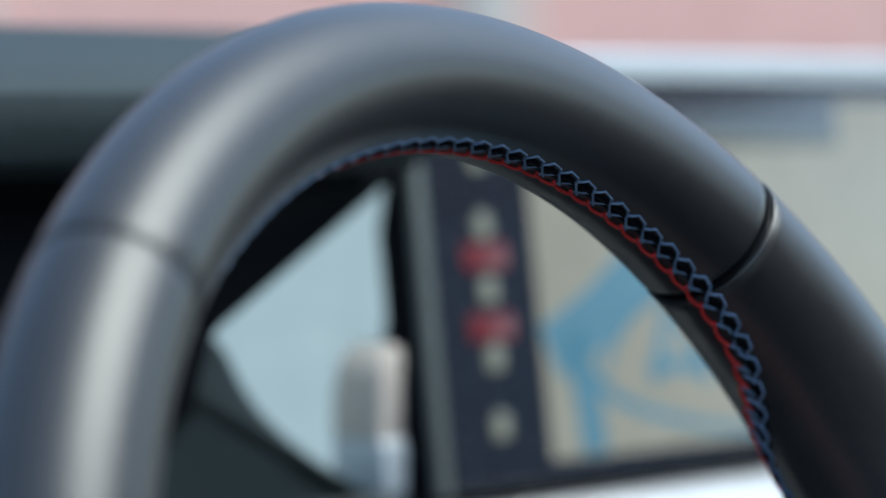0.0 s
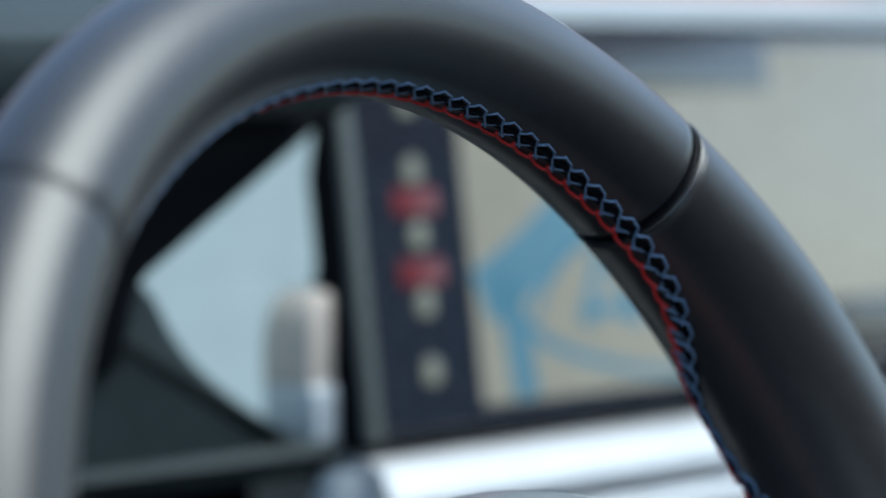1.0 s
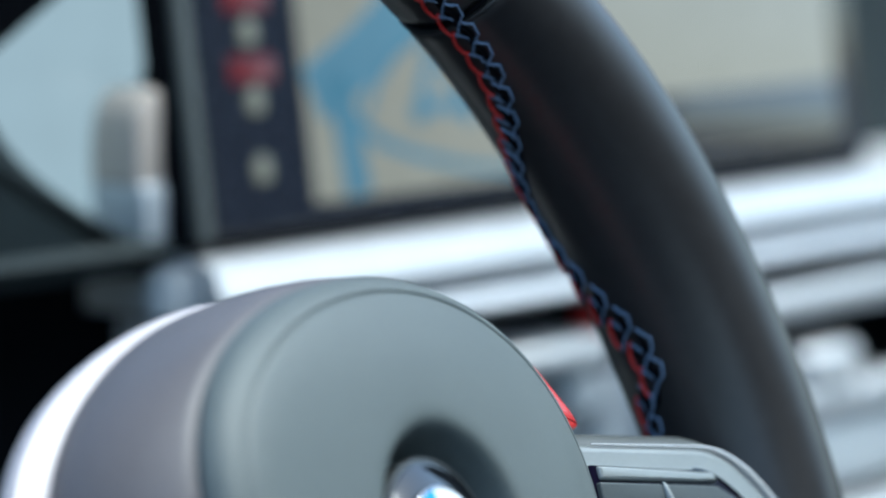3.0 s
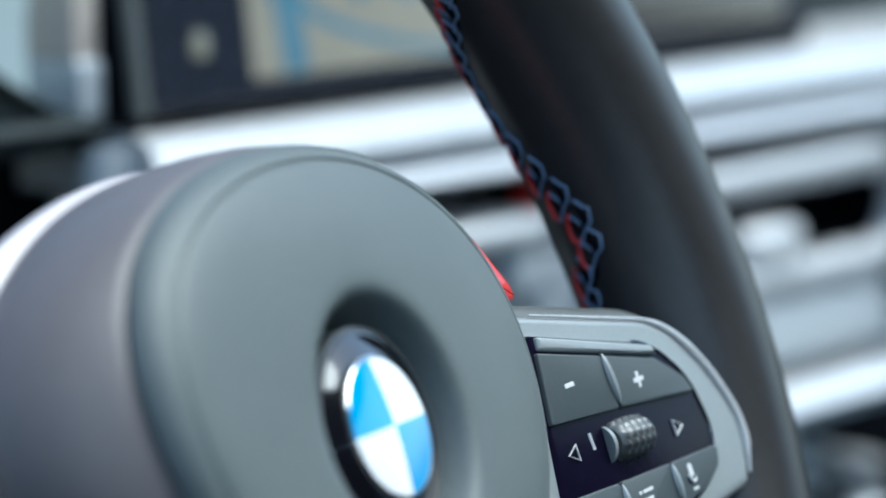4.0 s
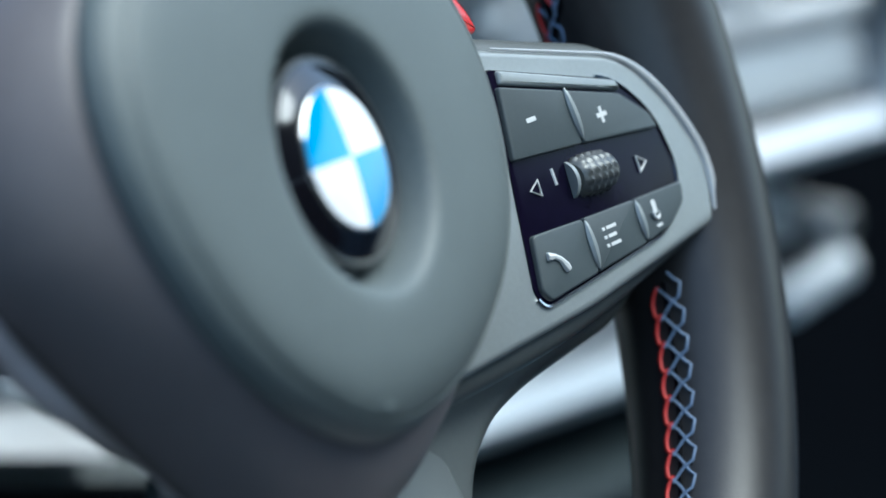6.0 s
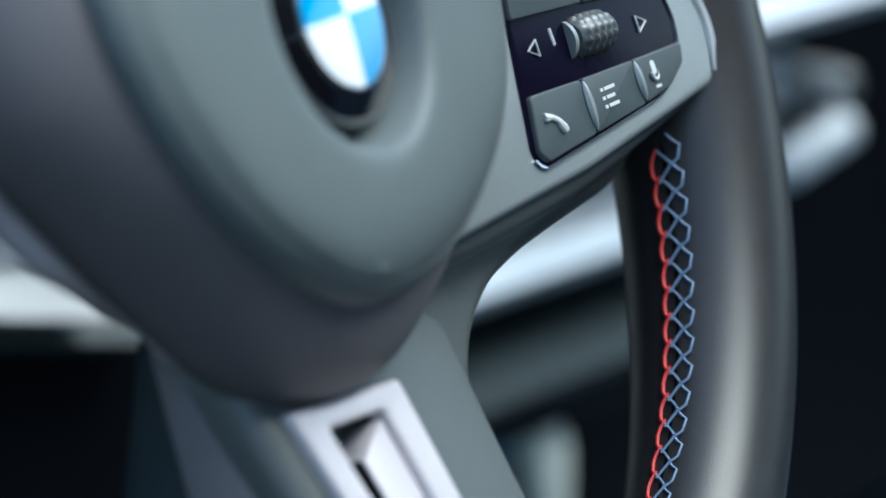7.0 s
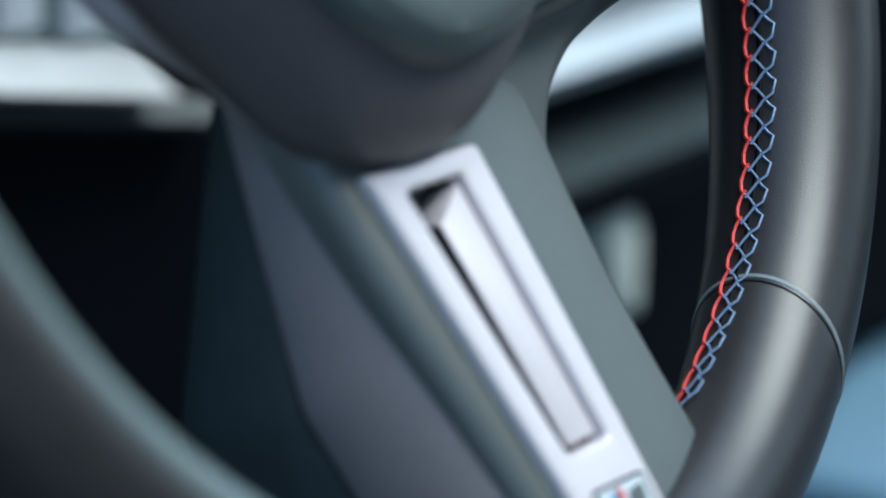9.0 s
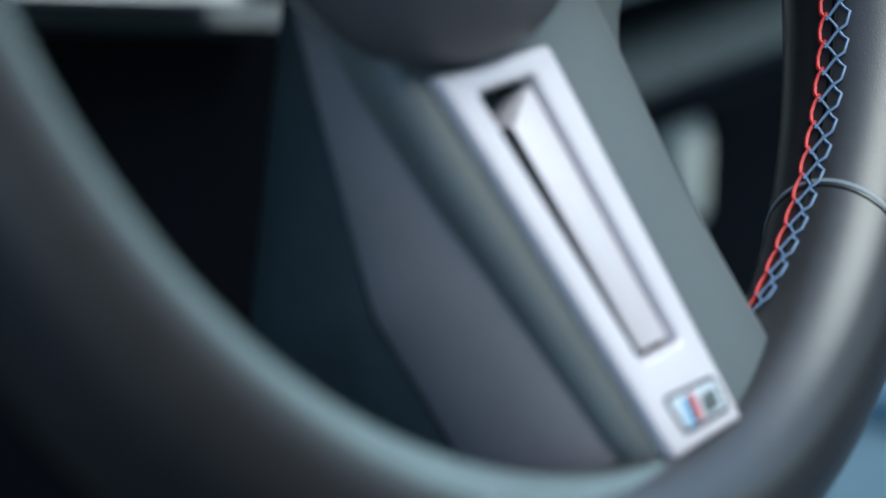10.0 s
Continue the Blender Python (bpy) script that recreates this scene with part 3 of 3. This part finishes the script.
def flank_sheet(profile, z0, deep):
    """The side of the lower spoke, from under the hub down into the rim; it deepens downwards."""
    bm = bmesh.new()
    rows = []
    for i in range(33):
        z = z0 - (0.162 + z0) * i / 32
        f = max(0.0, (-z - 0.050) / 0.112)
        w = 1.00 - 0.10 * min(1.0, f * 1.2) ** 0.7
        g = deep + (1 - deep) * max(0.0, min(1.0, (-z - 0.045) / 0.062))
        sink = 0.010 * max(0.0, (f - 0.83) / 0.17) ** 2
        line = []
        for x, d in profile:
            x = -0.021 + (x + 0.021) * g if x < -0.021 else x
            line.append(bm.verts.new((-0.027 + (x + 0.027) * w + 0.0045 * f, low_y(x, z) + 0.004 + (d - 0.004) * g + sink, z)))
        rows.append(line)
    for r0, r1 in zip(rows, rows[1:]):
        for k in range(len(profile) - 1):
            bm.faces.new((r0[k], r0[k + 1], r1[k + 1], r1[k]))
    bm.faces.new(rows[0])
    bm.faces.new(rows[-1][::-1])
    return bm


part("flank", flank_sheet(FLANK, -0.030, 0.40), PADSIDE, low, "dark mauve grey side of the lower spoke")
part("rear_shell", flank_sheet(BACK, -0.030, 0.24), DASHSKIN, low, "dark rear shell of the lower spoke")
part("slot_floor", slab(inset(HO, -0.0006), lambda x, z: low_y(x, z) + 0.0085, lambda x, z: low_y(x, z) + 0.010, 0.0002), SHELL, trim, "grey slot floor")
bm = bmesh.new()
quad = []
for zl, zr, xl, xr in ((-0.0836, -0.0782, -0.0056, 0.0078), (-0.1312, -0.1324, -0.0058, 0.0062)):
    for x, z, d in ((xl, zl, 0.0000), (xr, zr, 0.0006), (xr, zr, 0.0084), (xl + 0.0012, zl, 0.0084)):
        quad.append(bm.verts.new((x, low_y(x, z) + d, z)))
for f in ((0, 1, 5, 4), (1, 2, 6, 5), (2, 3, 7, 6), (3, 0, 4, 7), (0, 3, 2, 1), (4, 5, 6, 7)):
    bm.faces.new([quad[i] for i in f])
bmesh.ops.bevel(bm, geom=bm.edges[:], offset=0.0006, segments=2, affect="EDGES", profile=0.5)
part("blade", bm, TRIM, trim, "pale slanted blade in the slot")
# shade in the slot, put in as a black sheet beside the blade
bm = bmesh.new()
vs = [bm.verts.new((x + e, low_y(x, z) + d, z)) for e in (-0.0006, 0.0002) for z, x, d in ((-0.0832, -0.0060, 0.0006), (-0.1312, -0.0062, 0.0006), (-0.1312, -0.0054, 0.0084), (-0.0832, -0.0052, 0.0084))]
for f in ((0, 1, 2, 3), (7, 6, 5, 4), (0, 4, 5, 1), (1, 5, 6, 2), (2, 6, 7, 3), (3, 7, 4, 0)):
    bm.faces.new([vs[i] for i in f])
part("slot_shade", bm, BLACK, trim, "black sheet for the shade in the slot")
BD = rounded([(-0.0092, -0.1402), (-0.0086, -0.1476), (0.0086, -0.1492), (0.0096, -0.1428)], 0.0010, 5)
part("badge", slab(BD, lambda x, z: low_y(x, z) - 0.0017, lambda x, z: low_y(x, z) + 0.001, 0.0004), PALE, trim, "small recessed badge")
part("badge_frame", tube([(p[0], low_y(*p) - 0.0014, p[1]) for p in BD], 0.0005, 6, True), BLACK, trim, "dark line round the badge")
for x, material, lab in ((-0.0050, PALEBLUE, "light blue stripe"), (-0.0034, KEYMAT, "dark blue stripe"), (-0.0018, RED, "red stripe")):
    o = [Vector((x - 0.0012, -0.1472)), Vector((x + 0.0002, -0.1473)), Vector((x + 0.0016, -0.1424)), Vector((x + 0.0003, -0.1422))]
    part("stripe", slab(o, lambda x, z: low_y(x, z) - 0.0021, lambda x, z: low_y(x, z) - 0.0016, 0.0001), material, trim, lab)
for x in (0.0016, 0.0036, 0.0056):
    o = [Vector((x - 0.0010, -0.1474)), Vector((x + 0.0004, -0.1475)), Vector((x + 0.0014, -0.1440)), Vector((x, -0.1438))]
    part("stroke", slab(o, lambda x, z: low_y(x, z) - 0.0021, lambda x, z: low_y(x, z) - 0.0016, 0.0001), SHELL, trim, "dark stroke")

# hub body behind the cover
ring_back = part("hub_ring", lathe([(0.0, 0.050), (0.074, 0.050), (0.0758, 0.0488), (0.0763, 0.0470), (0.0757, 0.0448), (0.0742, 0.0440), (0.072, 0.0436), (0.0, 0.0436)], 96), TRIM, wheel, "bright ring behind the airbag cover")
back = part("hub_back", lathe([(0.0, 0.049), (0.055, 0.049), (0.054, 0.054), (0.040, 0.066), (0.026, 0.080), (0.026, 0.096), (0.0, 0.096)], 72), BLACK, wheel, "dark hub housing")
ring_back.scale = back.scale = (1, 1, 0.85)
for ob in (ring_back, back):
    shield(ob)
    for v in ob.data.vertices:
        f = 1 - 0.10 * max(0.0, min(1.0, (-v.co.z - 0.028) / 0.025))
        if v.co.x < 0 and v.co.z > -0.01 and ob is ring_back:
            v.co.x *= 1 + 0.07 * min(1.0, -v.co.x / 0.06)
        v.co.x, v.co.z = v.co.x * f, v.co.z * f

# ---- steering column ----
col = thing("steering_column", WHEEL, "dark plastic steering column shroud behind the wheel", "steering column")
part("shroud", extrude_x([(0.092, -0.004), (0.092, 0.030), (0.13, 0.036), (0.30, 0.040), (0.34, 0.03), (0.34, 0.006), (0.13, -0.006)], -0.045, 0.045), BLACK, col)
for sx in (-1, 1):
    part("stalk", tube([(sx * 0.05, 0.115, 0.01), (sx * 0.11, 0.112, 0.018), (sx * 0.165, 0.11, 0.022)], [0.006, 0.0075, 0.0065], 12), BLACK, col, "black control stalk")

# ---- dashboard ----
dash = thing("dashboard", DASH, "dark grained dashboard with silver strips", "dashboard")
part("upper_pad", extrude_x([(0.035, 0.94), (0.030, 1.075), (0.036, 1.088), (0.055, 1.097), (0.40, 1.090), (0.75, 1.06), (0.75, 0.94)], -0.02, 1.15, n=4), DASHSKIN, dash, "grained dark upper dash")
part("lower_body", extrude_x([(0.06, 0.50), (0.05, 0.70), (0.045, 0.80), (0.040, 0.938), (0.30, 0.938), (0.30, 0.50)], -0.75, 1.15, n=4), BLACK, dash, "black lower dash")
hood = thing("instrument_hood", DASH, "dark grained hood over the instrument panel", "dashboard hood")
part("cap", extrude_x([(-0.028, 1.0625), (-0.037, 1.067), (-0.042, 1.078), (-0.040, 1.087), (-0.030, 1.0935), (0.05, 1.108), (0.40, 1.098), (0.40, 1.06), (-0.02, 1.0655)], -0.62, -0.052, n=6), DASHSKIN, hood)
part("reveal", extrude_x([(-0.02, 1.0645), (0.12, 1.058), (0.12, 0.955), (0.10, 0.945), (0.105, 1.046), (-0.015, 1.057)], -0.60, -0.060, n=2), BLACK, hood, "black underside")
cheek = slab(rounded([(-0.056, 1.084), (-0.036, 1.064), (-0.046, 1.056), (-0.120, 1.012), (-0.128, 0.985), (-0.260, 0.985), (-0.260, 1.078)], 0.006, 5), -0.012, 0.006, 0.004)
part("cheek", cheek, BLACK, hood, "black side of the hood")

panel = thing("instrument_cluster", DASH, "pale glossy instrument cluster behind the wheel", "instrument cluster")
bm = slab(rounded([(-0.150, 0.975), (-0.105, 0.957), (-0.020, 0.953), (-0.020, 1.075), (-0.150, 1.075)], 0.012, 6), lambda u, z: 0.004 + 4.0 * max(0.0, 1.000 - z) ** 2 * 3, 0.030, 0.006)
# glow added in place of reflected daylight
part("face", bm, CLUSTERGLOW, panel, "pale instrument face with an added glow")
# shade on the cluster's curved lower edge, put in as a dark plate
part("lower_shade", slab(rounded([(-0.160, 0.944), (-0.034, 0.944), (-0.048, 0.9585), (-0.075, 0.9725), (-0.098, 0.990), (-0.112, 1.014), (-0.160, 1.014)], [0.002, 0.002, 0.012, 0.02, 0.02, 0.012, 0.002], 6), -0.006, 0.010, 0.005), DASHSKIN, panel, "dark plate for the cluster's shaded lower edge")
part("lip", extrude_x([(-0.004, 0.946), (-0.010, 0.952), (-0.004, 0.957), (0.03, 0.957), (0.03, 0.940)], -0.16, -0.030), DASHSKIN, panel, "dark lower lip")
part("tab", slab(rounded([(-0.042, 0.970), (-0.014, 0.970), (-0.018, 1.004), (-0.037, 1.004), (-0.042, 0.996)], 0.006, 5), -0.004, 0.018, 0.003), BEIGE, panel, "beige tab")
part("foot", slab(rounded([(-0.040, 0.947), (0.002, 0.947), (-0.012, 0.9735), (-0.042, 0.9735)], 0.003, 5), -0.006, 0.018, 0.002), PALE, panel, "pale grey foot")

# central display
LEAN = DASH @ Matrix.Translation((0, -0.010, 0.985)) @ pose(0, 0, 0, -8.0) @ Matrix.Translation((0, 0.010, -0.985))
disp = thing("central_display", LEAN, "wide central display showing a navigation map", "display")
part("housing", slab(rect(-0.031, 0.372, 0.950, 1.094, 0.006, 6), -0.010, 0.000, 0.003), BLACK, disp, "dark display housing")
part("glass", slab(rect(-0.018, 0.366, 0.955, 1.089, 0.003, 5), -0.0118, -0.009, 0.0008), SCREENDARK, disp, "dark display glass")
part("side_rib", slab(rect(-0.027, -0.020, 0.953, 1.090, 0.002, 4), -0.0135, -0.009, 0.0015), SHELL, disp, "grey side rib")
scr = part("map", slab(rect(0.0305, 0.350, 0.9615, 1.085, 0.001, 3), -0.0124, -0.0117, 0.0001), SCREENMAP, disp, "beige map")


def band(points, w0, w1=None):
    """A flat band on the map along points."""
    w1 = w1 or w0
    pts = [Vector(p) for p in points]
    left, right = [], []
    for i, p in enumerate(pts):
        d = (pts[min(i + 1, len(pts) - 1)] - pts[max(i - 1, 0)]).normalized()
        w = (w0 + (w1 - w0) * i / (len(pts) - 1)) / 2
        left.append(p + w * Vector((-d[1], d[0])))
        right.append(p - w * Vector((-d[1], d[0])))
    return slab(left + right[::-1], -0.0130, -0.0122, 0.00005, None, None, 1)


part("river", band([(0.034, 0.998), (0.060, 1.010), (0.085, 1.025), (0.104, 1.040), (0.118, 1.052)], 0.020, 0.024), SCREENROAD, scr, "blue water on the map")
part("river", band([(0.046, 1.004), (0.050, 0.985), (0.052, 0.9625)], 0.013, 0.012), SCREENROAD, scr, "blue water on the map")
part("road", band([(0.052, 0.990), (0.066, 0.980), (0.084, 0.974), (0.110, 0.968), (0.150, 0.963)], 0.005, 0.003), SCREENROAD, scr, "blue road on the map")
for line in ([(0.086, 0.985), (0.094, 1.004), (0.100, 1.016)], [(0.100, 1.016), (0.108, 1.000), (0.116, 0.984)], [(0.084, 0.989), (0.100, 0.991), (0.117, 0.987)]):
    part("road", band(line, 0.0055), SCREENROAD, scr, "blue road on the map")
part("road", band([(0.060, 0.990), (0.066, 1.000), (0.078, 1.010), (0.092, 1.016)], 0.003), SCREENROAD, scr, "blue road on the map")
part("header", slab(rect(0.090, 0.205, 1.068, 1.0845, 0.001, 3), -0.0130, -0.0122, 0.0001), SCREENDARK, scr, "dark blue header of the map")
part("footer", slab(rect(0.215, 0.349, 0.9625, 0.9860, 0.001, 3), -0.0130, -0.0122, 0.0001), SCREENDARK, scr, "dark footer of the map")
for z in (1.066, 1.043, 1.021, 0.998, 0.975):
    part("icon", slab(rounded([(0.0030, z - 0.0045), (0.0100, z - 0.0045), (0.0106, z + 0.003), (0.0068, z + 0.0055), (0.0026, z + 0.003)], 0.002, 4), -0.0126, -0.0115, 0.0002), SCREENICON, disp, "cream menu icon")
for z in (1.0085, 1.0325):
    part("menu_bar", slab(rect(-0.004, 0.0170, z - 0.0045, z + 0.0045, 0.001, 3), -0.0124, -0.0115, 0.0002), SCREENRED, disp, "dark red menu bar")

# silver strips
strip = part("upper_strip", extrude_x([(-0.020, 0.927), (-0.027, 0.935), (-0.022, 0.946), (-0.006, 0.9495), (0.045, 0.9495), (0.045, 0.927)], -0.026, 0.60, n=6), SATIN, dash, "broad satin silver strip")
part("lower_strip", extrude_x([(-0.020, 0.9155), (-0.025, 0.9190), (-0.022, 0.9245), (0.03, 0.9245), (0.03, 0.9145)], -0.020, 0.430, n=6), SATIN, dash, "narrow satin silver strip")
# sky sheen on the dash top, put in as a pale strip
part("top_sheen", extrude_x([(0.02, 1.092), (0.02, 1.1005), (0.03, 1.1025), (0.40, 1.099), (0.40, 1.09)], -0.02, 1.15, n=2), PALE, dash, "pale strip standing for sky sheen on the dash top")
part("strip_end", tube([(-0.029, -0.004, 0.930), (-0.029, -0.004, 0.945)], 0.009, 16), PALE, dash, "pale rounded strip end")
part("strip_gap", extrude_x([(-0.012, 0.924), (-0.012, 0.928), (0.03, 0.928), (0.03, 0.924)], -0.02, 0.60), BLACK, dash, "dark gap between strips")

# centre air vent
vent = thing("air_vent", DASH, "silver framed centre air vent with a thumb knob", "air vent")
VO = rounded([(0.225, 0.846), (0.428, 0.846), (0.449, 0.872), (0.428, 0.905), (0.225, 0.903)], [0.004, 0.010, 0.012, 0.010, 0.004], 6)
VI = rounded([(0.238, 0.860), (0.428, 0.860), (0.438, 0.874), (0.431, 0.890), (0.238, 0.890)], [0.003, 0.006, 0.006, 0.006, 0.003], 6)
part("vent_frame", slab(VO, -0.022, 0.02, 0.005, VI, None, 4), SATIN, vent, "satin silver frame")
part("vent_back", slab(inset(VI, -0.002), 0.016, 0.0195, 0.0005), BLACK, vent, "black vent throat")
for k in range(4):
    z = 0.867 + 0.006 * k
    part("louvre", box(0.238, 0.428, 0.000, 0.014, z - 0.0009, z + 0.0009, 0.0005), BLACK, vent, "thin black louvre")
part("throat", slab(inset(VI, 0.0004), -0.0120, 0.0150, 0.0003, inset(VI, 0.0012), None, 2), BLACK, vent, "black lining of the vent")
part("knob", box(0.318, 0.360, -0.022, -0.004, 0.853, 0.877, 0.006), SATIN, vent, "silver thumb knob")
part("apron", slab(rounded([(0.225, 0.815), (0.440, 0.815), (0.430, 0.842), (0.225, 0.842)], 0.004, 5), -0.018, 0.02, 0.003), PALE, vent, "pale panel under the vent")
surround = thing("centre_surround", DASH, "satin silver surround of the centre stack", "dash trim")
part("side_bar", slab(rounded([(0.4305, 0.9245), (0.440, 0.9245), (0.486, 0.872), (0.458, 0.7915), (0.4425, 0.7915), (0.466, 0.870), (0.4305, 0.910)], [0.002, 0.008, 0.010, 0.004, 0.002, 0.010, 0.004], 6), -0.030, 0.03, 0.005), SATIN, surround)
part("bottom_bar", extrude_x([(-0.026, 0.7915), (-0.032, 0.799), (-0.026, 0.8075), (0.03, 0.8075), (0.03, 0.7915)], 0.225, 0.442), SATIN, surround)
# climate knobs
for u, z, r in ((0.405, 0.759, 0.013), (0.452, 0.748, 0.009)):
    k = thing("rotary_control", DASH @ Matrix.Translation((u, 0.02, z)), "small satin silver climate knob", "knob", "climate knobs")
    part("body", lathe([(0.0, -0.022), (r * 0.8, -0.022), (r * 0.93, -0.020), (r, -0.014), (r, 0.010), (0.0, 0.010)], 40), SATIN, k)
    part("cap", lathe([(0.0, -0.0235), (r * 0.6, -0.0235), (r * 0.66, -0.0225), (r * 0.66, -0.021)], 40), SHELL, k, "grey cap")
lever = thing("climate_lever", DASH, "pale slanted lever under the climate knobs", "lever")
part("grip", tube([(0.398, 0.012, 0.716), (0.406, 0.002, 0.720), (0.446, -0.004, 0.731), (0.452, 0.004, 0.733)], [0.007, 0.0095, 0.0085, 0.006], 16), PALE, lever)
part("stem", tube([(0.424, 0.000, 0.724), (0.424, 0.044, 0.724)], 0.005, 12), BLACK, lever, "black stem")
# switches under the strips
sw = thing("switch_bar", DASH, "short silver switch bar under the dash strips", "switch")
part("bar", box(0.128, 0.190, -0.020, 0.045, 0.888, 0.899, 0.004), SATIN, sw)
part("base", box(0.132, 0.186, 0.0, 0.045, 0.882, 0.8875, 0.001), BLACK, sw, "dark switch base")
tagm = thing("red_tag", DASH, "small red pull tag under the dash strip", "tag")
part("tab", box(0.203, 0.213, 0.0, 0.010, 0.890, 0.906, 0.002), REDKEY, tagm)
lev = thing("selector_knob", DASH, "rounded pale selector knob below the strips", "knob")
part("post", tube([(0.186, 0.010, 0.835), (0.186, 0.006, 0.868)], [0.010, 0.008], 20), PALE, lev)
part("head", lathe([(0.0, -0.016), (0.008, -0.015), (0.012, -0.009), (0.0125, 0.0), (0.010, 0.008), (0.0, 0.012)], 32), PALE, lev).location = (0.186, 0.004, 0.876)
box2 = thing("glove_shelf", DASH, "pale open shelf beside the selector", "shelf")
part("front", slab(rounded([(0.200, 0.842), (0.300, 0.842), (0.300, 0.888), (0.232, 0.888), (0.206, 0.876)], 0.004, 5), -0.006, 0.045, 0.003), PALE, box2)

# lower cabin
low_strip = thing("lower_strip_trim", DASH, "pale strip along the lower dash", "dash trim")
part("bar", extrude_x([(-0.010, 0.709), (-0.016, 0.717), (-0.010, 0.727), (0.06, 0.727), (0.06, 0.709)], 0.160, 0.36), PALE, low_strip)
shelf = thing("lower_shelf", DASH, "dark shelf edge below the dash", "shelf")
part("edge", extrude_x([(-0.020, 0.668), (-0.026, 0.676), (-0.020, 0.684), (0.06, 0.684), (0.06, 0.668)], 0.10, 0.36), DASHSKIN, shelf)
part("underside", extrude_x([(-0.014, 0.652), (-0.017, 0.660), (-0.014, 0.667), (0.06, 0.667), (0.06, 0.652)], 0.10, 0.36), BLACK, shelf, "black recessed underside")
ped = thing("release_handle", DASH, "worn cream release handle in the dark footwell", "handle")
part("grip", slab(rounded([(0.224, 0.638), (0.232, 0.604), (0.246, 0.600), (0.247, 0.636), (0.240, 0.650), (0.228, 0.650)], 0.005, 5), -0.006, 0.006, 0.004), CREAM, ped)
part("arm", tube([(0.236, 0.002, 0.645), (0.226, 0.008, 0.643), (0.216, 0.016, 0.632), (0.212, 0.030, 0.612), (0.212, 0.056, 0.600)], [0.005, 0.0055, 0.0055, 0.005, 0.005], 12), TRAY, ped, "blue grey curved arm")
knee = thing("knee_trim", DASH, "pale strip on the knee panel", "dash trim")


def fall(u):
    """The knee panel's line drops towards the middle of the car."""
    return 0.0, -0.24 * (u + 0.016)


part("bar", extrude_x([(0.030, 0.7445), (0.014, 0.7455), (0.010, 0.7485), (0.028, 0.7610), (0.07, 0.762), (0.07, 0.7445)], -0.20, 0.002, None, fall, 8), SATIN, knee, "pale satin strip")
part("pad", extrude_x([(0.030, 0.733), (0.022, 0.738), (0.028, 0.7435), (0.07, 0.7435), (0.07, 0.733)], -0.20, 0.045, None, fall, 8), SHELL, knee, "dark lip under the strip")
part("panel", extrude_x([(0.034, 0.7630), (0.040, 0.815), (0.07, 0.815), (0.07, 0.7630)], -0.20, 0.006, None, fall, 8), SHEENPANEL, knee, "grey green panel over the strip")
for u in (-0.085, -0.052, -0.022):
    z = 0.777 + fall(u)[1]
    part("switch", box(u - 0.009, u + 0.009, 0.026, 0.045, z - 0.011, z + 0.012, 0.003), PALE, knee, "pale switch")
seat = thing("passenger_seat", pose(0.95, -0.55, 0.34), "blue grey leather passenger seat", "car seat")
part("cushion", box(-0.26, 0.26, -0.25, 0.28, 0.02, 0.20, 0.05), SEATBLUE, seat)
part("backrest", box(-0.26, 0.26, -0.42, -0.26, 0.10, 0.85, 0.05), SEATBLUE, seat)
con = thing("centre_console", pose(0.72, 0.05, 0.34), "blue grey centre console between the footwells", "console")
part("body", box(-0.26, 0.50, -0.60, 0.30, 0, 0.100, 0.02), SEATBLUE, con)
part("tray", box(0.02, 0.22, 0.00, 0.20, 0.095, 0.120, 0.012), TRAY, con, "pale blue tray")
